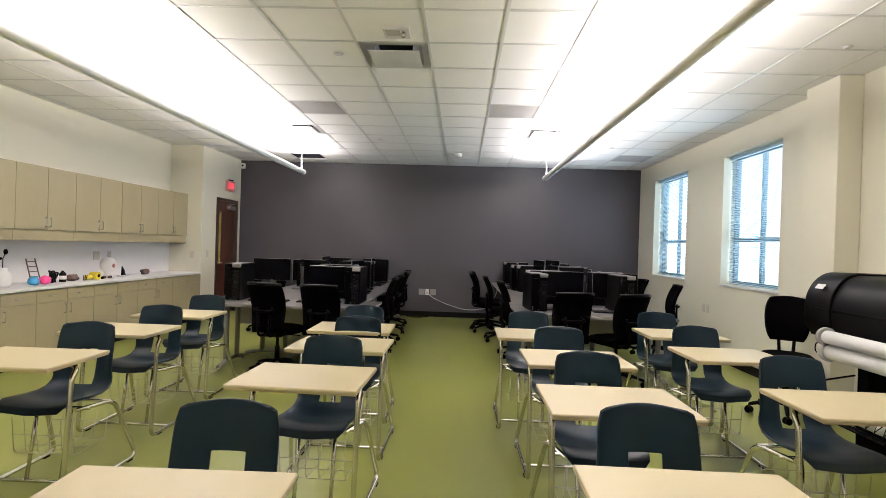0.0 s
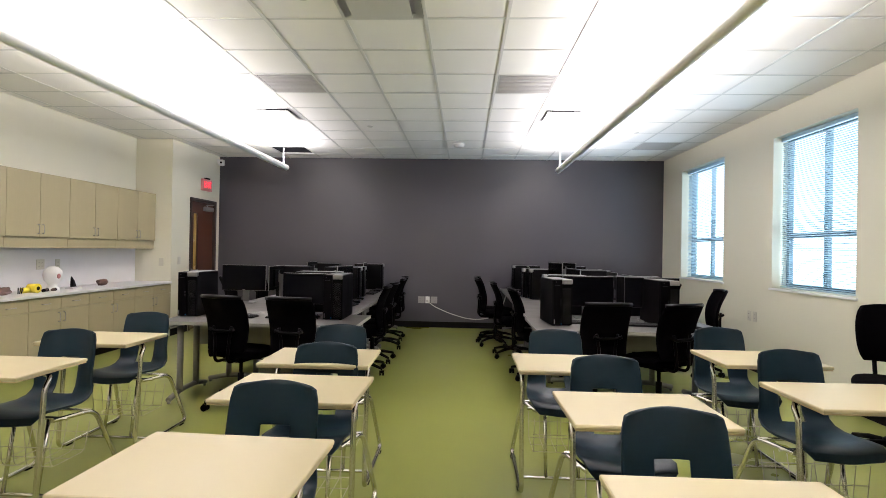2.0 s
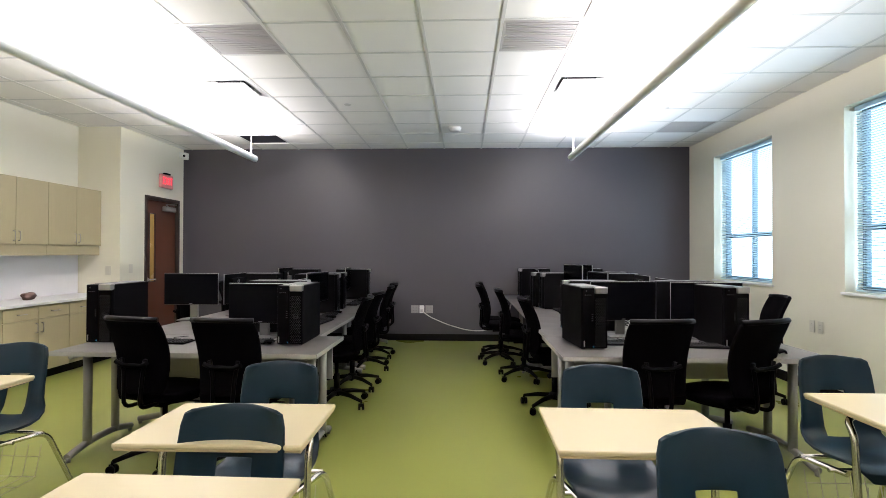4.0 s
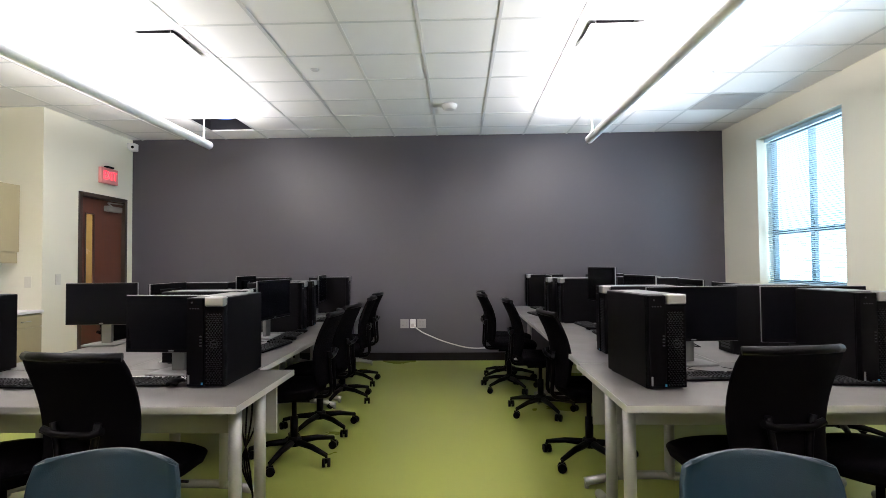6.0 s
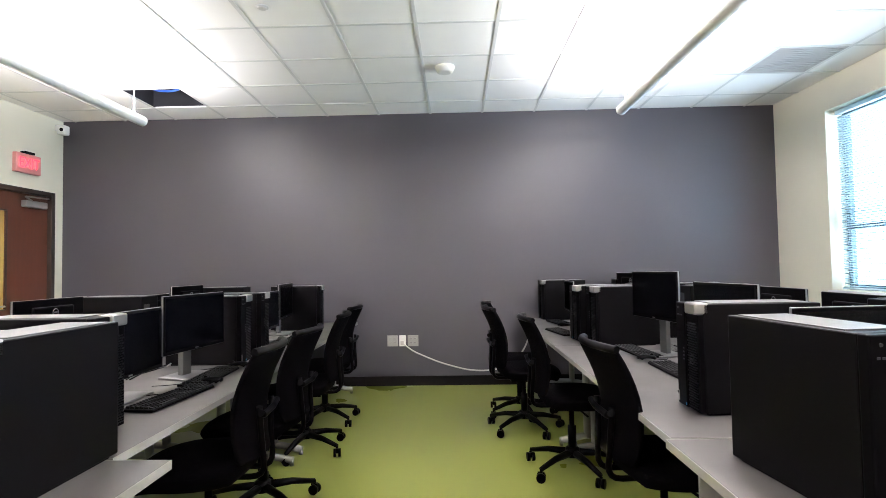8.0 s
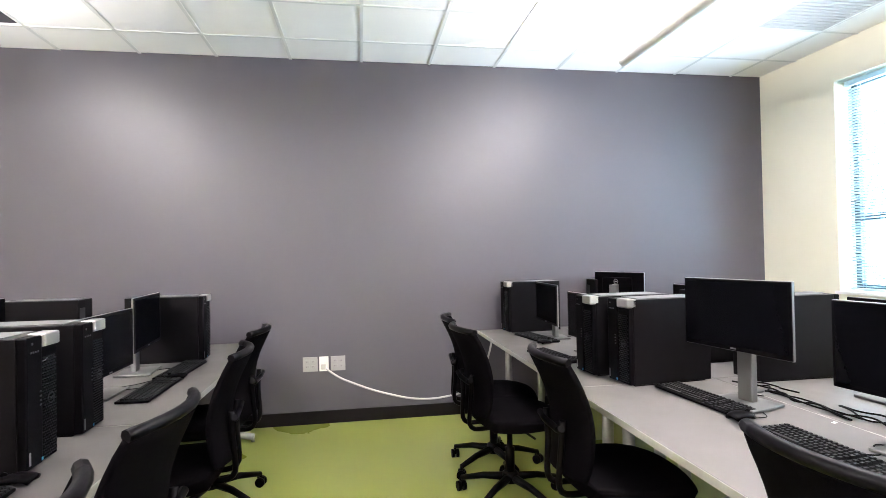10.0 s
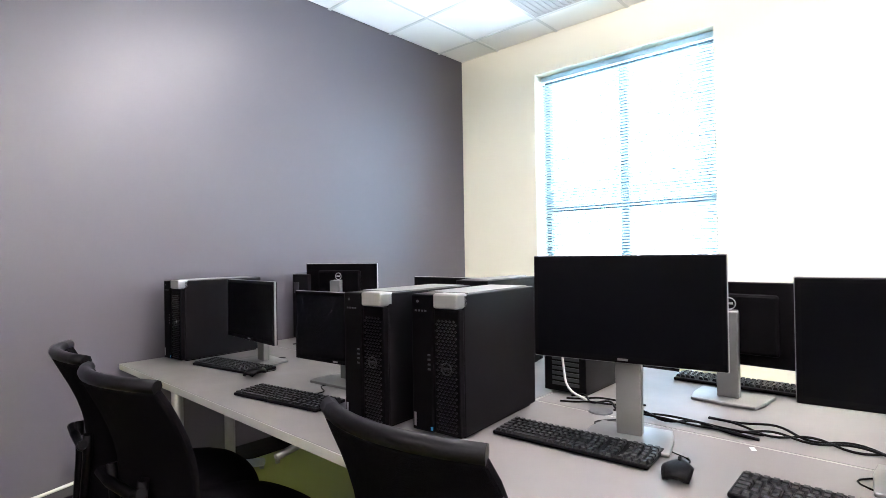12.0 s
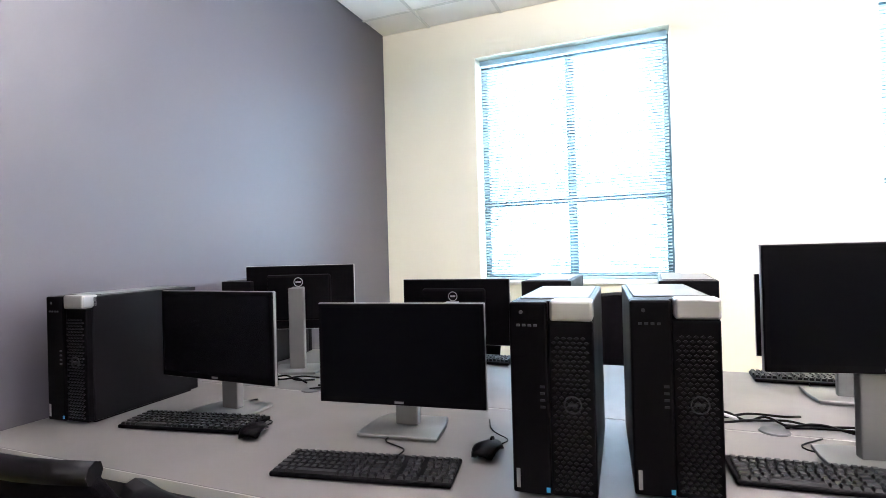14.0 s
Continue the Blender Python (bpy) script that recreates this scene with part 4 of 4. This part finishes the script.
# ---- computers ----
def tower():
    """Front faces -y; origin under the middle of the front."""
    e = empty("computer_tower")
    w, d, h = 0.172, 0.46, 0.415
    boxpart("case", (-w / 2, w / 2, 0.03, d, 0.006, h - 0.004), SATIN, e, 0.004)
    for x in (-w / 2 + 0.02, w / 2 - 0.02):
        boxpart("foot", (x - 0.012, x + 0.012, 0.04, d - 0.03, 0, 0.0058), BLACK, e)
    boxpart("bezel", (-w / 2, -0.006, 0.0, 0.0299, 0.008, h - 0.004), BLACK, e, 0.005)
    boxpart("grille_back", (-0.005, w / 2, 0.008, 0.0299, 0.008, h - 0.045), BLACK, e, 0.003)
    # raised hexagon-like mesh over the right half
    bm = bmesh.new()
    for r in range(34):
        for c in range(6):
            x = 0.006 + 0.0132 * (c + 0.5 * (r % 2))
            z = 0.022 + 0.0095 * r
            if x > w / 2 - 0.008 or z > h - 0.055:
                continue
            q = [bm.verts.new((x + dx, 0.0035, z + dz)) for dx, dz in ((-0.0052, 0), (0, -0.0036), (0.0052, 0), (0, 0.0036))]
            k = [bm.verts.new((v.co.x, 0.0078, v.co.z)) for v in q]
            bm.faces.new(q)
            for i in range(4):
                bm.faces.new((q[i], k[i], k[(i + 1) % 4], q[(i + 1) % 4]))
    part("grille", bm, GRILLEMETAL, e)
    boxpart("handle", (0.0, w / 2, -0.004, 0.05, h - 0.043, h), SILVER, e, 0.006)
    bm = bmesh.new()
    tube(bm, [(0.042 + 0.017 * math.cos(k * math.pi / 10), 0.002, 0.20 + 0.017 * math.sin(k * math.pi / 10)) for k in range(20)], 0.0016, 6, closed=True)
    box(bm, 0.032, 0.052, 0.0008, 0.003, 0.197, 0.203)
    part("badge", bm, BADGE, e)
    bm = bmesh.new()
    for k in range(4):
        box(bm, -0.07 + 0.012 * k, -0.063 + 0.012 * k, -0.0018, 0.0005, h - 0.055, h - 0.050)
        box(bm, -0.024, -0.014, -0.0018, 0.0005, 0.19 + 0.014 * k, 0.195 + 0.014 * k)
    tube(bm, [(-0.06, -0.002, h - 0.025), (-0.06, 0.001, h - 0.025)], 0.004, 12)
    tagged(part("button", bm, BADGE, e), kind="stuff")
    boxpart("sticker", (-0.078, -0.070, -0.0012, -0.0002, 0.02, 0.06), SILVER, e)
    boxpart("seal", (-0.016, -0.008, -0.0012, -0.0002, 0.016, 0.026), CYAN, e)
    # rear: dark ports and slots
    bm = bmesh.new()
    for k in range(7):
        box(bm, -0.06, 0.05, d + 0.0005, d + 0.003, 0.03 + 0.019 * k, 0.042 + 0.019 * k)
    box(bm, -0.05, 0.0, d + 0.0005, d + 0.004, 0.18, 0.27)
    box(bm, 0.01, 0.07, d + 0.0005, d + 0.003, 0.29, 0.36)
    part("rear_slot", bm, BADGE, e)
    # thin pale sheet painting the reflected light on the dark case top
    boxpart("top_panel", (-w / 2 + 0.012, w / 2 - 0.012, 0.07, d - 0.03, h - 0.0036, h - 0.0005), TOPSHEEN, e, 0.001)
    return tagged(e, "black desktop computer tower with mesh front, silver handle", "computer tower", "computer towers")


def monitor(lift=0.0):
    """Screen faces -y; origin under the stand's column."""
    e = empty("monitor")
    w, h = 0.505, 0.292
    z0 = 0.10 + lift
    y = -0.075
    boxpart("bezel", (-w / 2, w / 2, y, y + 0.022, z0, z0 + h), BLACK, e, 0.003)
    boxpart("rim", (-w / 2 - 0.002, w / 2 + 0.002, y + 0.006, y + 0.016, z0 - 0.002, z0 + h + 0.002), SILVER, e, 0.002)
    boxpart("screen", (-w / 2 + 0.012, w / 2 - 0.012, y - 0.0008, y - 0.0001, z0 + 0.018, z0 + h - 0.012), SCREEN, e)
    bm = bmesh.new()
    box(bm, -0.15, 0.15, y + 0.0222, y + 0.045, z0 + 0.04, z0 + h - 0.04)
    part("back", bm, BLACK, e, 0.012)
    bm = bmesh.new()
    tube(bm, [(0.02 * math.cos(k * math.pi / 10), y + 0.046, z0 + h - 0.075 + 0.02 * math.sin(k * math.pi / 10)) for k in range(20)], 0.0018, 6, closed=True)
    box(bm, -0.012, 0.012, y + 0.0455, y + 0.048, z0 + h - 0.078, z0 + h - 0.071)
    part("badge", bm, SILVER, e)
    bm = bmesh.new()
    box(bm, -0.035, 0.035, -0.018, 0.012, 0.012, z0 + h - 0.10)
    box(bm, -0.03, 0.03, -0.03, -0.0185, z0 + h / 2 - 0.05, z0 + h / 2 + 0.05)
    part("column", bm, STAND, e, 0.004)
    bm = bmesh.new()
    rows = [[(-0.12, -0.11, 0.006), (0.12, -0.11, 0.006)], [(-0.115, 0.0, 0.008), (0.115, 0.0, 0.008)], [(-0.10, 0.08, 0.007), (0.10, 0.08, 0.007)]]
    sheet(bm, rows, 0.011)
    part("foot", bm, STAND, e, 0.003)
    boxpart("logo", (-0.014, 0.014, y - 0.001, y - 0.0002, z0 + 0.006, z0 + 0.012), SILVER, e)
    return tagged(e, "black flat monitor with silver rim and stand, switched off", "monitor", "monitors")


def keyboard():
    """The user sits at -y."""
    e = empty("keyboard")
    bm = bmesh.new()
    box(bm, -0.22, 0.22, -0.075, 0.07, 0.002, 0.014)
    part("tray", bm, BLACK, e, 0.004)
    bm = bmesh.new()
    for r in range(6):
        y = -0.062 + r * 0.0205
        x = -0.212
        k = 0
        while x < 0.205:
            wk = 0.0185
            if r == 0 and 3 <= k <= 3:
                wk = 0.11
            if r in (1, 2, 3) and k in (0, 12):
                wk = 0.030
            gap = 0.012 if abs(x - 0.085) < 0.012 or abs(x - 0.135) < 0.011 else 0.0
            x += gap
            z0, z1 = 0.0142, 0.0205 + 0.0006 * r
            a = 0.0025
            v = [bm.verts.new(p) for p in ((x, y - 0.009, z0), (x + wk - 0.003, y - 0.009, z0), (x + wk - 0.003, y + 0.009, z0), (x, y + 0.009, z0), (x + a, y - 0.006, z1), (x + wk - 0.003 - a, y - 0.006, z1), (x + wk - 0.003 - a, y + 0.007, z1), (x + a, y + 0.007, z1))]
            for q in ((4, 5, 6, 7), (0, 1, 5, 4), (1, 2, 6, 5), (2, 3, 7, 6), (3, 0, 4, 7)):
                bm.faces.new([v[i] for i in q])
            x += wk
            k += 1
    tagged(part("key", bm, KEYCAP, e), kind="stuff")
    bm = bmesh.new()
    tube(bm, bend([(0.05, 0.069, 0.008), (0.06, 0.13, 0.004), (-0.04, 0.19, 0.004), (0.05, 0.27, 0.004)], 0.06), 0.0022, 6)
    part("cable", bm, BLACK, e)
    return tagged(e, "black full-size keyboard on a computer table", "keyboard", "keyboards")


def mouse():
    e = empty("computer_mouse")
    bm = bmesh.new()
    rows = []
    for i in range(9):
        v = -1 + i / 4
        row = []
        for j in range(9):
            u = -1 + j / 4
            k = math.sqrt(max(0.0, 1 - (u * u + v * v) * 0.5))
            row.append((u * math.sqrt(1 - v * v / 2) * 0.031, v * math.sqrt(1 - u * u / 2) * 0.056, 0.008 + 0.030 * max(0, k - 0.25) * (1 - 0.18 * v)))
        rows.append(row)
    sheet(bm, rows, 0.012)
    part("body", bm, BLACK, e, smooth=True)
    bm = bmesh.new()
    tube(bm, [(-0.003, 0.032, 0.032), (0.003, 0.032, 0.032)], 0.009, 12)
    part("wheel", bm, SATIN, e)
    bm = bmesh.new()
    tube(bm, bend([(0, 0.055, 0.008), (0.02, 0.12, 0.003), (-0.06, 0.17, 0.003), (-0.10, 0.26, 0.003)], 0.06), 0.0018, 6)
    part("cable", bm, BLACK, e)
    return tagged(e, "black wired optical mouse on a computer table", "mouse", "computer mice")


def place(make, rows):
    made = {}
    for x, y, a, *key in rows:
        m = pose(x, y, TABLE_Z + 0.0004, 0, 0, a)
        key = tuple(key)
        if key not in made:
            made[key] = make(*key)
            made[key].matrix_basis = m
        else:
            copy_thing(made[key], m)


# heading -90 looks to -x, 90 to +x, 0 to -y
place(tower, [(1.46, 4.77, 6), (2.43, 4.86, 4), (1.42, 5.713, -90), (1.48, 7.37, -85), (1.41, 7.61, -87), (1.42, 9.175, -87),
    (2.58, 7.308, 90), (2.59, 7.772, 92), (2.67, 9.224, 90), (2.64, 5.713, 90), (-0.61, 4.82, 0), (-1.97, 4.83, 2),
    (-0.69, 5.491, 90), (-0.76, 6.85, 90), (-0.77, 7.19, 90), (-0.74, 8.568, 90), (-1.91, 6.992, -90), (-1.91, 8.549, -90)])
place(monitor, [(1.80, 5.38, 6, 0.03), (2.41, 5.32, -6, 0.03), (1.83, 6.94, -80, 0.125), (1.93, 6.30, -84, 0.07), (1.73, 8.1, -84, -0.015), (1.7, 8.75, -93, 0.02),
    (2.26, 8.915, 110, 0.085), (2.47, 8.245, 92, 0.005), (2.4, 6.824, 88, 0.02), (2.42, 6.23, 90, 0.01), (-0.92, 5.18, -5, 0.015), (-1.98, 6.15, 2, 0.05),
    (-0.94, 6.454, 82, 0.05), (-0.99, 5.953, 90, 0), (-1.02, 7.719, 90, 0), (-1.04, 8.219, 96, 0.05), (-1.71, 8.077, -90, 0.05), (-1.71, 6.567, -90, 0.03),
    (-1.71, 7.511, -92, 0)])
place(keyboard, [(1.76, 5.009, 3), (2.29, 4.91, -4), (1.69, 7.04, -86), (1.42, 8.06, -80), (1.55, 8.76, -80), (1.68, 6.42, -90),
    (-1.02, 4.915, 2), (-1.56, 4.887, -3), (-0.74, 5.963, 84), (-0.78, 6.416, 93), (-0.78, 7.747, 90), (-0.79, 8.219, 88),
    (2.67, 8.245, 90), (2.64, 6.846, 90)])
place(mouse, [(2.05, 5.009, 5), (2.6, 4.69, 0), (1.64, 6.75, -80), (1.52, 8.5, -70), (1.59, 7.81, -95), (1.52, 5.9, -90),
    (-0.77, 4.868, 0), (-0.7, 6.265, 80), (-0.74, 6.68, 90), (-0.74, 7.983, 95)])

# round cable grommets in the table tops
for x, y in ((2, 7.11), (2, 8.651), (2, 5.988), (2.17, 8.96), (-1.24, 6.709), (-1.24, 7.983)):
    bm = bmesh.new()
    lathe(bm, [(0.040, 0.0), (0.040, 0.002), (0.036, 0.004)], 20)
    tagged(part("cable_grommet", bm, BADGE, m=pose(x, y, TABLE_Z + 0.0003)), "round grey cable grommet in a table top", "cable grommet", "table grommets")

# loose leads between the machines
for k, (x, y, l) in enumerate(((2.02, 6.868, 0.42), (2.08, 6.593, 0.45), (2.02, 8.41, 0.5), (2.08, 8.905, 0.35), (2.06, 6.098, 0.4), (2.06, 7.143, 0.25), (-1.24, 6.567, 0.4), (-1.26, 7.889, 0.4), (-1.19, 5.717, 0.35))):
    bm = bmesh.new()
    for q in range(3):
        pts = [(x + random.uniform(-0.05, 0.05) + 0.02 * q, y - l / 2 + l * i / 5, TABLE_Z + 0.005 + (0.012 if 0 < i < 5 else 0) * ((i + q) % 2)) for i in range(6)]
        tube(bm, bend(pts, 0.06), 0.0038, 6)
    tagged(part("cable_bundle", bm, BLACK), "black computer leads lying on the table", "cable", "leads on the tables")
for x, y, z0 in ((2.02, 7.308, 0.10), (2.04, 7.793, 0.12), (2.1, 9.048, 0.12), (-1.24, 6.85, 0.12), (-1.22, 5.529, 0.15)):
    bm = bmesh.new()
    tube(bm, bend([(x, y, TABLE_Z + z0 + 0.12), (x + 0.06, y - 0.01, TABLE_Z + z0 + 0.08), (x + 0.06, y - 0.03, TABLE_Z + 0.03), (x + 0.05, y - 0.12, TABLE_Z + 0.006)], 0.05), 0.0045, 6)
    tagged(part("display_lead", bm, WHITECABLE), "pale lead hanging behind a computer tower", "cable", "leads on the tables")
# leads hanging below the end table
bm = bmesh.new()
for q in range(4):
    tube(bm, bend([(-0.52 + 0.02 * q, 5.05, 0.69), (-0.54 + 0.03 * q, 5.04, 0.5), (-0.50 - 0.02 * q, 5.06, 0.3), (-0.48 + 0.02 * q, 5.08, 0.01)], 0.1), 0.005, 6)
tagged(part("hanging_leads", bm, BLACK), "black leads hanging down behind a table", "cable", "leads on the tables")
boxpart("paper_sheet", (-0.14, 0.14, -0.10, 0.10, 0, 0.0006), PAPER, m=pose(-0.95, 5.02, TABLE_Z + 0.0004, 0, 0, 15))
tagged(bpy.data.objects["paper_sheet"], "white paper sheet lying on a computer table", "paper")
boxpart("paper_scrap", (-0.012, 0.012, -0.006, 0.006, 0, 0.0006), PAPER, m=pose(1.95, 6.66, TABLE_Z + 0.0004, 0, 0, 25))
tagged(bpy.data.objects["paper_scrap"], "tiny white paper scrap on a computer table", "paper")


# ---- wide-format printer ----
def plotter():
    """Front faces -x, length along y from the far end at y = 0 to -1.5."""
    e = empty("wide_format_printer")
    L = 1.5
    prof = [(0.06, 0.84), (0.015, 0.92)] + [(0.20 - 0.20 * math.cos(a), 1.02 + 0.27 * math.sin(a)) for a in [radians(6 * k) for k in range(16)]]
    prof += [(0.42, 1.29)] + [(0.42 + 0.18 * math.sin(a), 1.09 + 0.20 * math.cos(a)) for a in [radians(10 * k) for k in range(1, 10)]] + [(0.60, 0.90)]

    def slab(name, y0, y1, mat, grow=0.0, bevel=0.012):
        bm = bmesh.new()
        a = [bm.verts.new((x - grow if x < 0.3 else x, y0, z + (grow if z > 1.1 else 0))) for x, z in prof]
        b = [bm.verts.new((x - grow if x < 0.3 else x, y1, z + (grow if z > 1.1 else 0))) for x, z in prof]
        bm.faces.new(a)
        bm.faces.new(b[::-1])
        for k in range(len(prof)):
            f = bm.faces.new((a[k], b[k], b[(k + 1) % len(prof)], a[(k + 1) % len(prof)]))
            f.smooth = True
        return part(name, bm, mat, e, bevel * 0.5, 2)

    slab("end_module", -0.26, 0.0, SATIN, 0.012)
    slab("body", -L + 0.2, -0.261, SATIN)
    slab("control_module", -L, -L + 0.199, SATIN, 0.012)
    boxpart("label", (-0.004, 0.0, -0.17, -0.09, -0.02, 0.02), PAPER, e, m=pose(0.018, 0, 1.20, 0, 40, 0))
    boxpart("panel_line", (-0.016, -0.010, -0.25, -0.01, 1.045, 1.050), BLACK, e)
    boxpart("maker_mark", (-0.004, 0.0, -0.92, -0.84, -0.012, 0.012), SILVER, e, m=pose(0.030, 0, 1.20, 0, 40, 0))
    boxpart("output_slot", (-0.004, 0.05, -L + 0.22, -0.28, 1.03, 1.05), BLACK, e, 0.002)
    bm = bmesh.new()
    box(bm, 0.05, 0.5, -L + 0.24, -0.30, 0.70, 0.839)
    part("lower_body", bm, BLACK, e, 0.01)
    for z, r, x in ((0.87, 0.045, -0.06), (0.77, 0.05, -0.04)):
        bm = bmesh.new()
        tube(bm, [(x, -L + 0.26, z), (x, -0.33, z)], r, 20)
        part("paper_roll", bm, PAPER, e)
        bm = bmesh.new()
        tube(bm, [(x, -0.329, z), (x, -0.30, z)], r + 0.018, 20)
        box(bm, x - 0.02, 0.05, -0.325, -0.305, z - 0.02, z + 0.02)
        part("spindle", bm, GRILLE, e)
    for y in (-0.33, -L + 0.27):
        bm = bmesh.new()
        box(bm, 0.18, 0.36, y - 0.05, y + 0.05, 0.10, 0.699)
        box(bm, 0.0, 0.56, y - 0.04, y + 0.04, 0.045, 0.10)
        for x in (0.05, 0.5):
            tube(bm, [(x, y - 0.02, 0.023), (x, y + 0.02, 0.023)], 0.0225, 12)
        part("stand_leg", bm, BLACK, e, 0.006)
    bm = bmesh.new()
    pts = [(0.12, -0.34, 0.62), (-0.28, -0.36, 0.55), (-0.36, -0.38, 0.45)]
    tube(bm, bend(pts, 0.05), 0.007, 6)
    tube(bm, bend([(p[0], -L + 0.3, p[2]) for p in pts], 0.05), 0.007, 6)
    for x, z in ((-0.28, 0.55), (-0.36, 0.45), (-0.1, 0.36)):
        tube(bm, [(x, -L + 0.3, z), (x, -0.36, z)], 0.006, 6)
    for k in range(14):
        y = -0.40 - k * 0.06
        tube(bm, [(-0.28, y, 0.55), (-0.36, y - 0.05, 0.45), (-0.1, y - 0.08, 0.36)], 0.003, 5)
        tube(bm, [(-0.28, y - 0.06, 0.55), (-0.36, y - 0.02, 0.45), (-0.1, y, 0.36)], 0.003, 5)
    part("paper_basket", bm, BLACK, e)
    bm = bmesh.new()
    tube(bm, [(-0.16, -L + 0.32, 0.47), (-0.16, -0.42, 0.47)], 0.055, 18)
    part("paper_stock", bm, PAPER, e)
    bm = bmesh.new()
    tube(bm, bend([(0.05, -0.3, 0.80), (-0.04, -0.18, 0.82), (0.0, -0.12, 0.72), (0.1, -0.2, 0.70)], 0.05), 0.004, 6)
    part("lead", bm, BLACK, e)
    return tagged(e, "black wide-format printer on a stand with paper rolls", "printer")


plotter().matrix_basis = pose(3.15, 3.04, 0)
